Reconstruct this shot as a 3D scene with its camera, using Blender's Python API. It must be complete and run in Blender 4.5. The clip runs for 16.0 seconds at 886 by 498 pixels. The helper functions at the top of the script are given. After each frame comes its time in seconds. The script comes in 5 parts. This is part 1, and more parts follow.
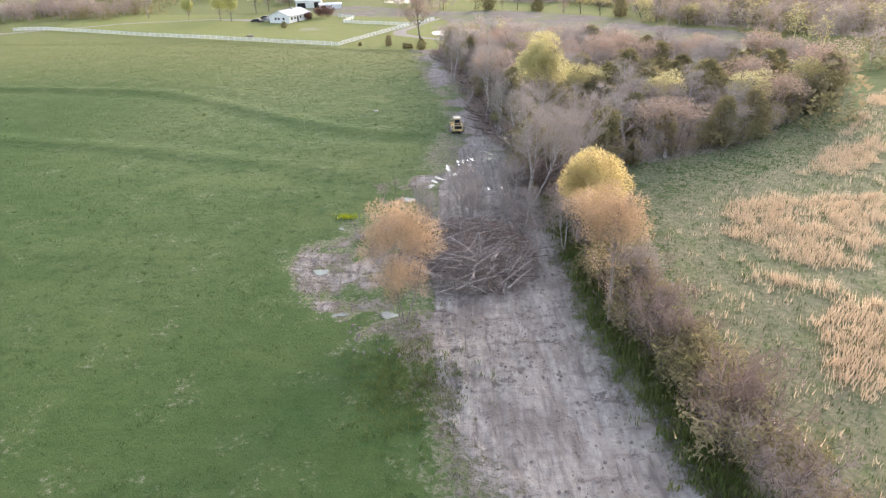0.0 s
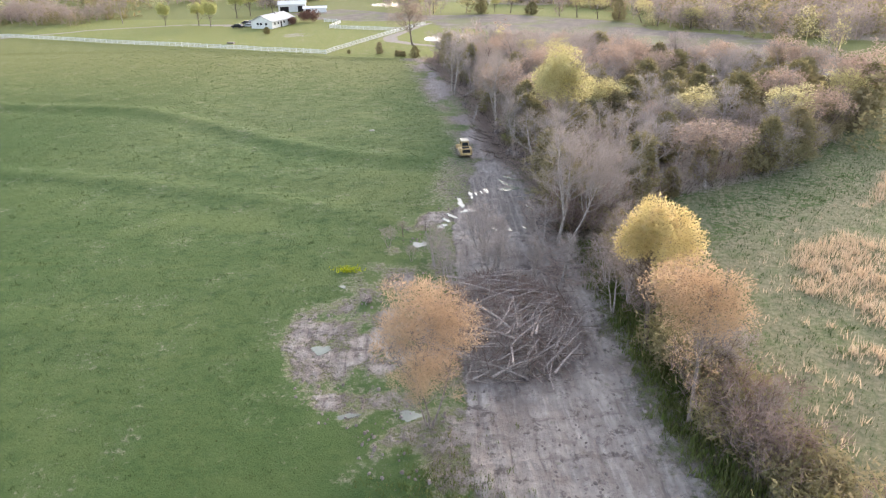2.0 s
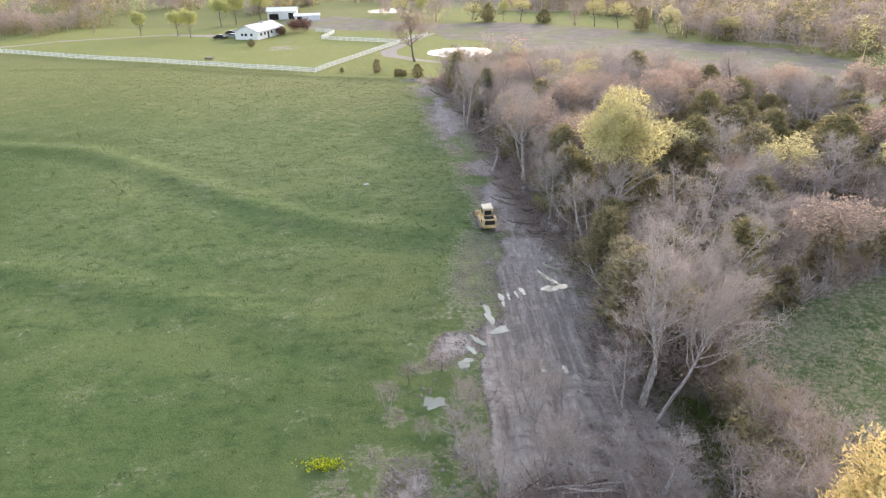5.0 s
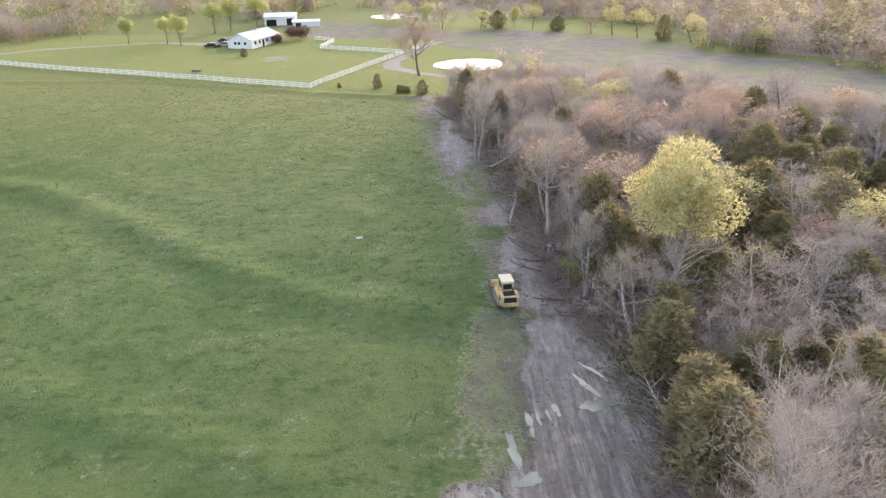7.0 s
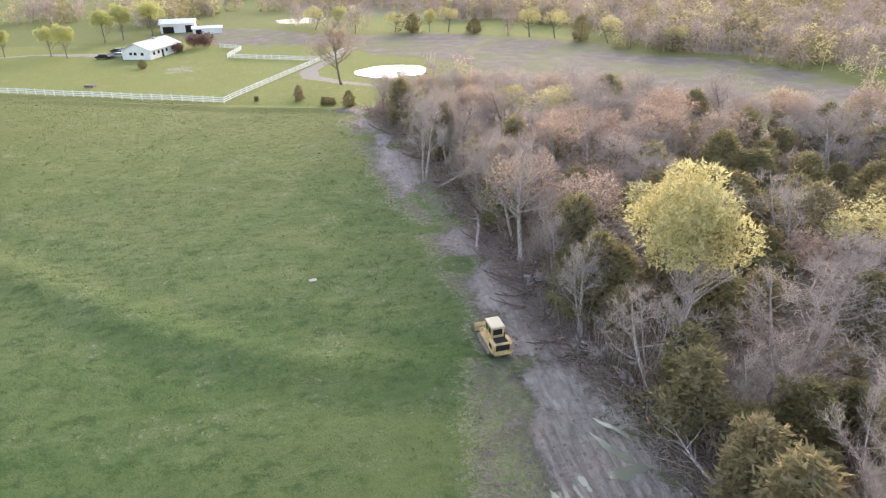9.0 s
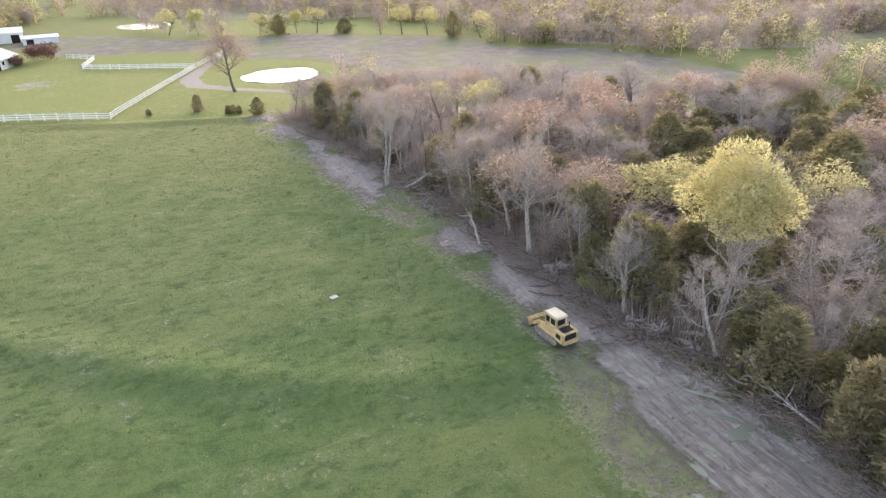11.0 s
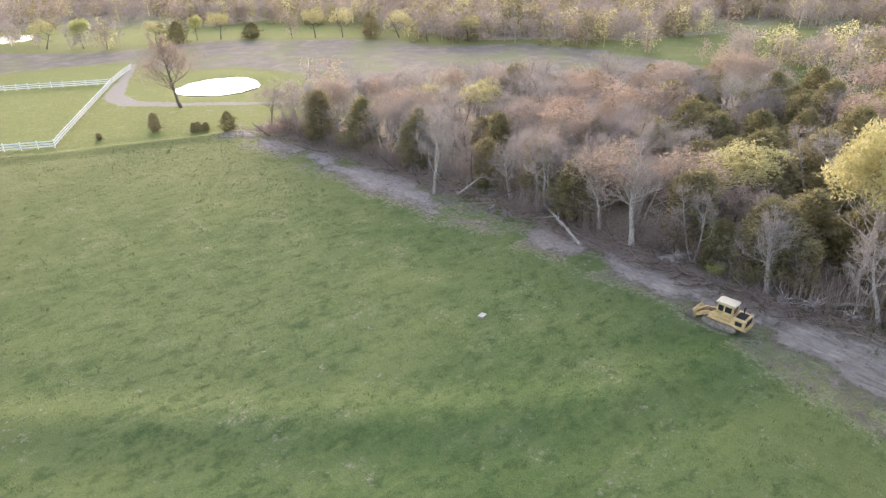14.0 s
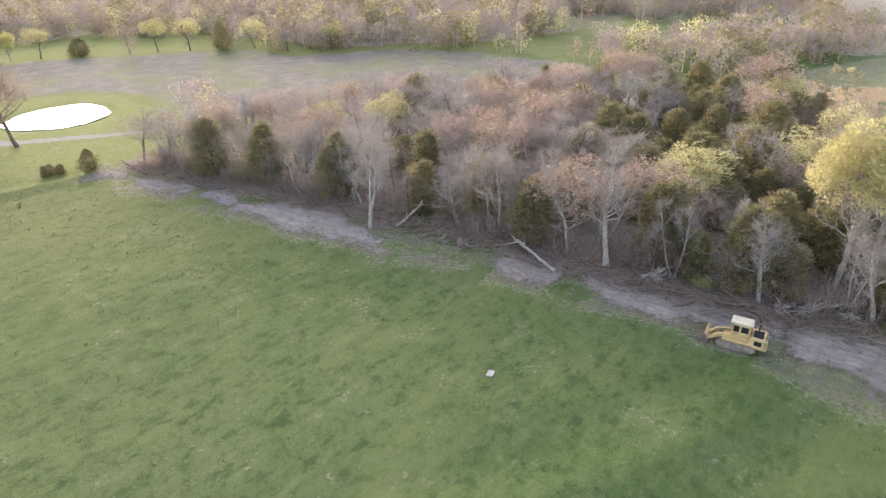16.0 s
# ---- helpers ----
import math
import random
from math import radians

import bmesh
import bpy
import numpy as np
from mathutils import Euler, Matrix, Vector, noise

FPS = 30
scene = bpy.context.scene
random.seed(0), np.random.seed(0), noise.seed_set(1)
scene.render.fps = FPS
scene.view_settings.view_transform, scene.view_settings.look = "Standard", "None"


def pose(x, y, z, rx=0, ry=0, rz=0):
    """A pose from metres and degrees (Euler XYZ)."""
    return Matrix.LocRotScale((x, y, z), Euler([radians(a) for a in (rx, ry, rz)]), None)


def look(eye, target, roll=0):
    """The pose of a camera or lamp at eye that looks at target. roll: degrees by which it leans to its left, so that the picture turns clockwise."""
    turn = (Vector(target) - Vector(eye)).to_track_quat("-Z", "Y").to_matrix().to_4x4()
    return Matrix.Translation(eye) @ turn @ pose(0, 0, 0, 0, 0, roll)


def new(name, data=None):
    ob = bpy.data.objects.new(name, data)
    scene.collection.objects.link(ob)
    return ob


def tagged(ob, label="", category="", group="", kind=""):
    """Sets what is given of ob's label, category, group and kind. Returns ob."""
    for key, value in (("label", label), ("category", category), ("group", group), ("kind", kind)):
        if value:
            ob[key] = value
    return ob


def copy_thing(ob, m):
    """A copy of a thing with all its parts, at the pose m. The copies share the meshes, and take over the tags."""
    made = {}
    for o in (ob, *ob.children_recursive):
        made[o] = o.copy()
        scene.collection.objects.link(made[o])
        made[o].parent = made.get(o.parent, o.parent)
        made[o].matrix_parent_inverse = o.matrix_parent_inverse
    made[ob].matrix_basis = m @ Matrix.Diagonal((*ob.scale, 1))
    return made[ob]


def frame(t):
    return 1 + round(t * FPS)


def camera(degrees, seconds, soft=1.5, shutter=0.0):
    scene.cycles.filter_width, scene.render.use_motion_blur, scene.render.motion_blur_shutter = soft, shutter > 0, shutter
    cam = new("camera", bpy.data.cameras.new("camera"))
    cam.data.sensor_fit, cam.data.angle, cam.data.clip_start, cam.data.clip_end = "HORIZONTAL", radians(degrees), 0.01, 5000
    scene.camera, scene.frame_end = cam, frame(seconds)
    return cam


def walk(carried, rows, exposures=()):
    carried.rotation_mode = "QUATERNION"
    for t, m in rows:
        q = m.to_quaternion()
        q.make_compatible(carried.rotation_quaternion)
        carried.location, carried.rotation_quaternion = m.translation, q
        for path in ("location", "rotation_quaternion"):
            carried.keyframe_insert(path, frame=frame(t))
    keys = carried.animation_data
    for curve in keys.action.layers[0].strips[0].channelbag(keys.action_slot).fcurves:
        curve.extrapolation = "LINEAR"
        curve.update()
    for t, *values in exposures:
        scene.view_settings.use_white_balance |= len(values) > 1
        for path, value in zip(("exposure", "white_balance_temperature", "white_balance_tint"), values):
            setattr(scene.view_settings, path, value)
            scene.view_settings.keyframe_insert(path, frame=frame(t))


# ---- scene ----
cam = camera(68.8, 16.0, 1.25)
METRES, EYE, TILT, LEAN, TURN = 126.06, 30.0, 0.0, 0.0, 0.0
ROWS = [
    (0.0, 0.0, 0.0, 0.0, -0.45, -25.89, 0.92),
    (0.5, -0.009, 0.0229, -0.0, -0.46, -25.88, 0.93),
    (1.0, -0.016, 0.0484, 0.0002, -0.53, -25.88, 0.95),
    (1.5, -0.0213, 0.0751, 0.0003, -1.75, -25.9, 0.99),
    (2.0, -0.0257, 0.105, 0.0004, -1.94, -25.89, 1.0),
    (2.5, -0.0291, 0.1365, 0.0007, -1.96, -25.89, 1.03),
    (3.0, -0.0319, 0.1691, 0.0012, -1.99, -25.92, 1.05),
    (3.5, -0.0337, 0.2019, 0.0014, -2.02, -25.92, 1.04),
    (4.0, -0.0348, 0.2375, 0.002, -2.04, -25.92, 1.07),
    (6.5, -0.0331, 0.4151, 0.005, -2.12, -25.83, 0.93),
    (7.0, -0.0326, 0.4427, 0.0061, -1.56, -25.83, 0.92),
    (7.5, -0.0318, 0.4652, 0.0064, -1.06, -25.79, 0.88),
    (8.0, -0.0362, 0.4839, 0.0068, -2.32, -25.81, 0.89),
    (8.5, -0.0499, 0.4987, 0.007, -6.62, -25.86, 0.87),
    (9.0, -0.0714, 0.5114, 0.0073, -10.09, -25.92, 0.84),
    (9.5, -0.097, 0.522, 0.0072, -12.81, -25.98, 0.81),
    (12.0, -0.2706, 0.5939, 0.0072, -29.65, -26.3, 0.69),
    (12.5, -0.302, 0.6145, 0.0073, -29.63, -26.3, 0.71),
    (13.0, -0.3284, 0.6376, 0.0078, -29.6, -26.31, 0.75),
    (13.5, -0.3464, 0.6611, 0.0077, -30.78, -26.31, 0.8),
    (14.0, -0.3601, 0.6874, 0.0077, -38.98, -26.44, 0.91),
    (14.5, -0.3707, 0.7166, 0.0079, -43.59, -26.48, 0.9),
    (15.0, -0.3747, 0.7455, 0.008, -44.4, -26.49, 0.9),
    (15.5, -0.3745, 0.7734, 0.0087, -48.73, -26.56, 0.95),
    (16.0, -0.3713, 0.8039, 0.0091, -53.66, -26.61, 0.96),
]
walk(cam, [(t, pose(0, 0, EYE, TILT, LEAN, TURN) @ pose(METRES * x, METRES * y, METRES * z, 90 + pitch, roll, yaw)) for t, x, y, z, yaw, pitch, roll in ROWS])

# ---- sky and sun: low evening sun ahead and to the right, behind thin haze ----
SUN_AZIMUTH, SUN_HEIGHT = radians(30), radians(17)
world = bpy.data.worlds.new("evening_sky")
scene.world = world
world.use_nodes = True
sky = world.node_tree.nodes.new("ShaderNodeTexSky")
sky.sky_type = "NISHITA"
sky.sun_disc = False
sky.sun_elevation, sky.sun_rotation = SUN_HEIGHT, SUN_AZIMUTH
sky.dust_density = 2.0
background = world.node_tree.nodes["Background"]
background.inputs["Strength"].default_value = 0.15
haze = world.node_tree.nodes.new("ShaderNodeHueSaturation")
haze.inputs["Saturation"].default_value = 0.72
world.node_tree.links.new(sky.outputs["Color"], haze.inputs["Color"])
world.node_tree.links.new(haze.outputs["Color"], background.inputs["Color"])
sun = new("sun", bpy.data.lights.new("sun", "SUN"))
sun.data.energy, sun.data.angle, sun.data.color = 0.52, radians(18), (1.0, 0.78, 0.56)
sun_from = Vector((math.sin(SUN_AZIMUTH) * math.cos(SUN_HEIGHT), math.cos(SUN_AZIMUTH) * math.cos(SUN_HEIGHT), math.sin(SUN_HEIGHT)))
sun.matrix_world = look(sun_from * 300, (0, 0, 0))
scene.view_settings.exposure = 1.95
scene.view_settings.use_white_balance = True
scene.view_settings.white_balance_temperature, scene.view_settings.white_balance_tint = 6500, 16


# ---- materials ----
class Nodes:
    """A material's node tree, with short calls."""

    def __init__(self, name):
        self.material = bpy.data.materials.new(name)
        self.material.use_nodes = True
        self.tree = self.material.node_tree
        self.shader = self.tree.nodes["Principled BSDF"]
        self.out = self.tree.nodes["Material Output"]

    def add(self, kind, **inputs):
        node = self.tree.nodes.new(kind)
        for key, value in inputs.items():
            self.put(node.inputs[key.replace("_", " ")], value)
        return node

    def put(self, socket, value):
        if isinstance(value, bpy.types.NodeSocket):
            self.tree.links.new(value, socket)
        elif isinstance(value, tuple) and len(value) == 3 and socket.type == "RGBA":
            socket.default_value = (*value, 1)
        else:
            socket.default_value = value

    def place(self, scale=(1, 1, 1), turn=0.0):
        geometry = self.add("ShaderNodeNewGeometry")
        mapping = self.add("ShaderNodeMapping", Vector=geometry.outputs["Position"], Scale=scale)
        mapping.inputs["Rotation"].default_value[2] = turn
        return mapping.outputs["Vector"]

    def local(self, scale=(1, 1, 1)):
        coord = self.add("ShaderNodeTexCoord")
        return self.add("ShaderNodeMapping", Vector=coord.outputs["Object"], Scale=scale).outputs["Vector"]

    def noise(self, vector, scale, detail=4.0, rough=0.55):
        return self.add("ShaderNodeTexNoise", Vector=vector, Scale=scale, Detail=detail, Roughness=rough).outputs["Fac"]

    def ramp(self, value, a, b, low=0.0, high=1.0):
        node = self.add("ShaderNodeMapRange")
        node.interpolation_type = "SMOOTHSTEP"
        for key, v in ((0, value), (1, a), (2, b), (3, low), (4, high)):
            self.put(node.inputs[key], v)
        return node.outputs[0]

    def mix(self, factor, a, b, blend="MIX"):
        node = self.tree.nodes.new("ShaderNodeMix")
        node.data_type, node.blend_type = "RGBA", blend
        self.put(node.inputs[0], factor), self.put(node.inputs[6], a), self.put(node.inputs[7], b)
        return node.outputs[2]

    def math(self, kind, a, b=0.0):
        node = self.tree.nodes.new("ShaderNodeMath")
        node.operation = kind
        self.put(node.inputs[0], a), self.put(node.inputs[1], b)
        return node.outputs[0]

    def bump(self, height, distance=0.05, strength=0.6):
        return self.add("ShaderNodeBump", Height=height, Distance=distance, Strength=strength).outputs["Normal"]

    def attribute(self, name):
        node = self.tree.nodes.new("ShaderNodeAttribute")
        node.attribute_name = name
        return node

    def finish(self, colour, rough=0.8, metal=0.0, normal=None, gloss=0.3):
        s = self.shader
        self.put(s.inputs["Base Color"], colour), self.put(s.inputs["Roughness"], rough), self.put(s.inputs["Metallic"], metal)
        s.inputs["Specular IOR Level"].default_value = gloss
        if normal is not None:
            self.put(s.inputs["Normal"], normal)
        return self.material


def plain(name, colour, rough=0.6, metal=0.0, vary=0.25, scale=3.0, bump=0.01):
    n = Nodes(name)
    where = n.local()
    stain, grain = n.noise(where, scale), n.noise(where, scale * 9)
    dark = tuple(c * (1 - vary) for c in colour)
    tone = n.mix(n.ramp(stain, 0.35, 0.65), dark, colour)
    tone = n.mix(n.ramp(grain, 0.4, 0.75, 0.0, 0.35), tone, tuple(c * 0.55 for c in colour))
    return n.finish(tone, rough, metal, n.bump(grain, bump, 0.5))


def leafy(name, tones, through_light=0.35, spread=0.12):
    """Leaves, needles, buds and twigs: a tone for each tree and a shift for each leaf."""
    n = Nodes(name)
    info, geometry, tree_tone = n.add("ShaderNodeObjectInfo"), n.add("ShaderNodeNewGeometry"), n.attribute("tone")
    which = n.math("FRACT", n.math("ADD", info.outputs["Random"], tree_tone.outputs["Fac"]))
    tone = n.mix(n.ramp(which, 0.0, 0.5), tones[0], tones[1])
    tone = n.mix(n.ramp(which, 0.5, 1.0), tone, tones[2])
    leaf = geometry.outputs["Random Per Island"]
    tone = n.mix(n.math("MULTIPLY", leaf, spread * 4), tone, tuple(c * 0.45 for c in tones[0]))
    clump = n.noise(n.place(), 0.9, 2.0)
    tone = n.mix(n.ramp(clump, 0.42, 0.7, 0.0, 0.5), tone, tones[2])
    diffuse = n.add("ShaderNodeBsdfDiffuse", Color=tone)
    clear = n.add("ShaderNodeBsdfTranslucent", Color=tone)
    both = n.add("ShaderNodeMixShader", Fac=through_light)
    n.tree.links.new(diffuse.outputs[0], both.inputs[1])
    n.tree.links.new(clear.outputs[0], both.inputs[2])
    n.tree.links.new(both.outputs[0], n.out.inputs["Surface"])
    return n.material


def bark(name, pale, dark):
    n = Nodes(name)
    where = n.local((1, 1, 0.25))
    grain, patch = n.noise(where, 9.0, 6.0), n.noise(n.local(), 1.2)
    tone = n.mix(n.ramp(grain, 0.35, 0.65), dark, pale)
    tone = n.mix(n.ramp(patch, 0.5, 0.75, 0.0, 0.6), tone, dark)
    return n.finish(tone, 0.9, 0.0, n.bump(grain, 0.03, 0.8), 0.15)


def ground_material():
    n = Nodes("field_and_soil")
    here = n.place()
    cover, yard = n.attribute("soil_cover"), n.attribute("yard_cover")
    split_a, split_b = n.add("ShaderNodeSeparateColor", Color=cover.outputs["Color"]), n.add("ShaderNodeSeparateColor", Color=yard.outputs["Color"])
    broad, mid = n.noise(here, 0.02, 3.0), n.noise(here, 0.22, 5.0, 0.65)
    fine, tiny = n.noise(here, 2.2, 5.0, 0.7), n.noise(n.place((1.0, 1.6, 1.0)), 9.0, 4.0, 0.7)
    edge = n.math("ADD", n.math("MULTIPLY", mid, 0.45), n.math("MULTIPLY", fine, 0.55))

    def mask(socket, wide=0.16):
        shifted = n.math("ADD", socket, n.math("MULTIPLY", n.math("SUBTRACT", edge, 0.5), 2.4))
        return n.ramp(shifted, 0.5 - wide, 0.5 + wide)

    # pasture: deep green with yellower swells, mown streaks and thin tufts
    grass = n.mix(n.ramp(broad, 0.38, 0.62), (0.088, 0.138, 0.045), (0.142, 0.172, 0.066))
    grass = n.mix(n.ramp(mid, 0.35, 0.7, 0.0, 0.75), grass, (0.120, 0.165, 0.064))
    streak = n.noise(n.place((0.12, 1.0, 1.0), 0.42), 0.8, 4.0, 0.6)
    grass = n.mix(n.ramp(streak, 0.5, 0.75, 0.0, 0.55), grass, (0.200, 0.222, 0.088))
    grass = n.mix(n.ramp(fine, 0.46, 0.70, 0.0, 0.85), grass, (0.062, 0.104, 0.034))
    grass = n.mix(n.ramp(tiny, 0.5, 0.72, 0.0, 0.6), grass, (0.205, 0.235, 0.110))
    patches = n.noise(n.place((0.7, 1.0, 1.0), 0.3), 0.75, 5.0, 0.7)
    grass = n.mix(n.ramp(patches, 0.50, 0.64, 0.0, 0.75), grass, (0.056, 0.096, 0.032))
    grass = n.mix(n.ramp(patches, 0.30, 0.45, 0.5, 0.0), grass, (0.19, 0.215, 0.095))
    spots = n.noise(n.place((0.8, 1.0, 1.0), 0.5), 0.55, 2.5, 0.6)
    grass = n.mix(n.ramp(spots, 0.62, 0.70, 0.0, 0.6), grass, (0.048, 0.086, 0.030))
    sparse = n.noise(n.place((0.6, 1.0, 1.0), 0.9), 0.11, 4.0, 0.6)
    grass = n.mix(n.ramp(sparse, 0.50, 0.66, 0.0, 0.45), grass, (0.185, 0.215, 0.080))
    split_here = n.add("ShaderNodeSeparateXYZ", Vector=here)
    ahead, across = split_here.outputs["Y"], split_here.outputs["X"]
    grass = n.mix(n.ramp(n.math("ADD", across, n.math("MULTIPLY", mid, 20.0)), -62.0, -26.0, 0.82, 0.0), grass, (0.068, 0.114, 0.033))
    # near dark and far pale: lens falloff and haze put into the grass colour
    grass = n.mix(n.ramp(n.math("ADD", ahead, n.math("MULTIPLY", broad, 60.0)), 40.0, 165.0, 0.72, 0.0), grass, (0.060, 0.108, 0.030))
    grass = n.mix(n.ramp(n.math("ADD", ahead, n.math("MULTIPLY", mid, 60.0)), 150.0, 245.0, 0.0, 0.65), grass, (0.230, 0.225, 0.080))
    # mown yard and verge
    lawn = n.mix(n.ramp(fine, 0.3, 0.7), (0.165, 0.20, 0.060), (0.265, 0.26, 0.088))
    lawn = n.mix(n.ramp(mid, 0.55, 0.75, 0.0, 0.6), lawn, (0.28, 0.25, 0.12))
    # dry meadow floor
    dry = n.mix(n.ramp(fine, 0.35, 0.65), (0.175, 0.185, 0.100), (0.30, 0.27, 0.170))
    dry = n.mix(n.ramp(mid, 0.45, 0.7, 0.0, 0.5), dry, (0.12, 0.17, 0.05))
    # churned lot
    churned = n.mix(n.ramp(mid, 0.35, 0.7), (0.185, 0.160, 0.135), (0.255, 0.222, 0.188))
    churned = n.mix(n.ramp(fine, 0.5, 0.75, 0.0, 0.6), churned, (0.145, 0.115, 0.100))
    churned = n.mix(n.ramp(n.noise(here, 0.05, 5.0, 0.65), 0.45, 0.60, 0.0, 0.75), churned, (0.19, 0.20, 0.095))
    # leaf litter under the trees
    litter = n.mix(n.ramp(fine, 0.3, 0.7), (0.24, 0.20, 0.160), (0.40, 0.34, 0.28))
    litter = n.mix(n.ramp(mid, 0.55, 0.72, 0.0, 0.7), litter, (0.110, 0.130, 0.050))
    # bare scraped soil with machine marks; ruts and clod gaps also carry painted shade
    ruts = n.noise(n.place((1.0, 0.11, 1.0), 0.16), 1.25, 5.0, 0.7)
    cross = n.noise(n.place((0.22, 1.0, 1.0), 0.7), 1.1, 5.0, 0.65)
    soil = n.mix(n.ramp(mid, 0.32, 0.68), (0.305, 0.263, 0.226), (0.45, 0.40, 0.348))
    soil = n.mix(n.ramp(ruts, 0.46, 0.62, 0.0, 0.7), soil, (0.53, 0.475, 0.42))
    soil = n.mix(n.ramp(ruts, 0.44, 0.32, 0.0, 0.7), soil, (0.17, 0.14, 0.128))
    soil = n.mix(n.ramp(n.noise(here, 0.16, 3.0, 0.5), 0.48, 0.66, 0.0, 0.55), soil, (0.21, 0.175, 0.150))
    soil = n.mix(n.ramp(cross, 0.55, 0.64, 0.0, 0.4), soil, (0.150, 0.122, 0.112))
    soil = n.mix(n.ramp(fine, 0.50, 0.78, 0.0, 0.6), soil, (0.160, 0.130, 0.118))
    soil = n.mix(n.ramp(n.noise(here, 0.5, 7.0, 0.75), 0.55, 0.64, 0.0, 0.8), soil, (0.110, 0.088, 0.080))
    soil = n.mix(n.ramp(n.noise(here, 0.9, 5.0, 0.7), 0.60, 0.72, 0.0, 0.5), soil, (0.16, 0.17, 0.07))
    soil = n.mix(n.ramp(n.math("ADD", ahead, n.math("MULTIPLY", mid, 30.0)), 105.0, 140.0, 0.0, 0.65), soil, (0.43, 0.365, 0.325))
    rows = n.noise(n.place((1.0, 0.05, 1.0), 0.08), 2.4, 4.0, 0.6)
    mud = n.mix(n.ramp(rows, 0.40, 0.62), (0.20, 0.175, 0.152), (0.38, 0.335, 0.292))
    mud = n.mix(n.ramp(fine, 0.5, 0.7, 0.0, 0.6), mud, (0.11, 0.092, 0.086))
    soil = n.mix(n.ramp(n.math("ADD", cover.outputs["Alpha"], n.math("MULTIPLY", n.math("SUBTRACT", mid, 0.5), 0.8)), 0.35, 0.6, 0.0, 0.75), soil, mud)
    # darker away from lump centres: crease shade put into the soil colour
    lumps = n.add("ShaderNodeTexVoronoi", Vector=n.place((1.0, 0.6, 1.0), 0.2), Scale=1.9, Randomness=1.0)
    soil = n.mix(n.ramp(lumps.outputs["Distance"], 0.15, 0.75, 0.0, 0.25), soil, (0.13, 0.106, 0.097))
    gravel = n.mix(n.ramp(fine, 0.3, 0.7), (0.28, 0.25, 0.215), (0.37, 0.335, 0.295))
    worn = n.mix(n.ramp(fine, 0.35, 0.65), (0.20, 0.205, 0.105), (0.37, 0.335, 0.245))
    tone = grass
    for socket, colour in ((split_b.outputs[0], lawn), (split_a.outputs[1], dry), (split_b.outputs[1], churned), (split_a.outputs[2], litter),
                           (split_a.outputs[0], soil), (split_b.outputs[2], gravel)):
        if colour is soil:
            thin = n.math("ADD", socket, n.math("MULTIPLY", n.math("SUBTRACT", edge, 0.5), 2.0))
            tone = n.mix(n.ramp(thin, 0.08, 0.42, 0.0, 0.75), tone, worn)
        tone = n.mix(mask(socket), tone, colour)
    bare = mask(split_a.outputs[0])
    relief = n.math("ADD", n.math("MULTIPLY", fine, 0.6), n.math("MULTIPLY", tiny, 0.35))
    relief = n.math("ADD", relief, n.math("MULTIPLY", n.math("MULTIPLY", n.math("ADD", n.math("ADD", ruts, cross), n.math("MULTIPLY", lumps.outputs["Distance"], -0.5)), bare), 1.3))
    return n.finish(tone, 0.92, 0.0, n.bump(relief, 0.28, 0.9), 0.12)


def water_material():
    n = Nodes("still_water")
    ripple = n.noise(n.place(), 1.6, 3.0)
    silt = n.mix(n.ramp(n.noise(n.place(), 0.3), 0.4, 0.6), (0.19, 0.20, 0.15), (0.28, 0.29, 0.22))
    return n.finish(silt, 0.06, 0.0, n.bump(ripple, 0.01, 0.15), 0.6)


GROUND = ground_material()
WATER = water_material()
BARK_GREY = bark("grey_bark", (0.50, 0.445, 0.40), (0.25, 0.21, 0.18))
BARK_BROWN = bark("brown_bark", (0.24, 0.19, 0.155), (0.10, 0.078, 0.062))
BARK_DULL = bark("dull_dead_bark", (0.33, 0.275, 0.24), (0.17, 0.138, 0.118))
LOG_PALE = bark("weathered_log", (0.48, 0.41, 0.365), (0.25, 0.205, 0.18))
TWIGS = leafy("bare_twigs", ((0.365, 0.312, 0.280), (0.46, 0.395, 0.36), (0.43, 0.355, 0.32)), 0.45, 0.1)
TWIGS_PALE = leafy("pale_bare_twigs", ((0.37, 0.32, 0.295), (0.44, 0.385, 0.355), (0.40, 0.35, 0.32)), 0.3, 0.08)
BRUSHWOOD = leafy("dead_brushwood", ((0.42, 0.345, 0.30), (0.50, 0.42, 0.37), (0.42, 0.32, 0.27)), 0.35, 0.12)
BRUSH_RED = leafy("reddish_brushwood", ((0.29, 0.215, 0.185), (0.39, 0.31, 0.275), (0.33, 0.235, 0.195)), 0.25, 0.12)
BUDS = leafy("reddish_buds", ((0.43, 0.345, 0.285), (0.54, 0.41, 0.32), (0.50, 0.37, 0.30)), 0.45, 0.12)
ORANGE = leafy("orange_young_leaves", ((0.51, 0.375, 0.245), (0.56, 0.40, 0.25), (0.54, 0.405, 0.29)), 0.5, 0.07)
YELLOW = leafy("yellow_green_young_leaves", ((0.60, 0.54, 0.27), (0.68, 0.61, 0.31), (0.72, 0.65, 0.38)), 0.45, 0.12)
OCHRE = leafy("ochre_young_leaves", ((0.66, 0.54, 0.25), (0.72, 0.59, 0.28), (0.70, 0.55, 0.33)), 0.5, 0.06)
FRESH = leafy("fresh_green_leaves", ((0.46, 0.47, 0.19), (0.54, 0.54, 0.23), (0.62, 0.58, 0.28)), 0.45, 0.06)
CEDAR = leafy("cedar_needles", ((0.25, 0.23, 0.115), (0.32, 0.285, 0.15), (0.38, 0.32, 0.19)), 0.5, 0.06)
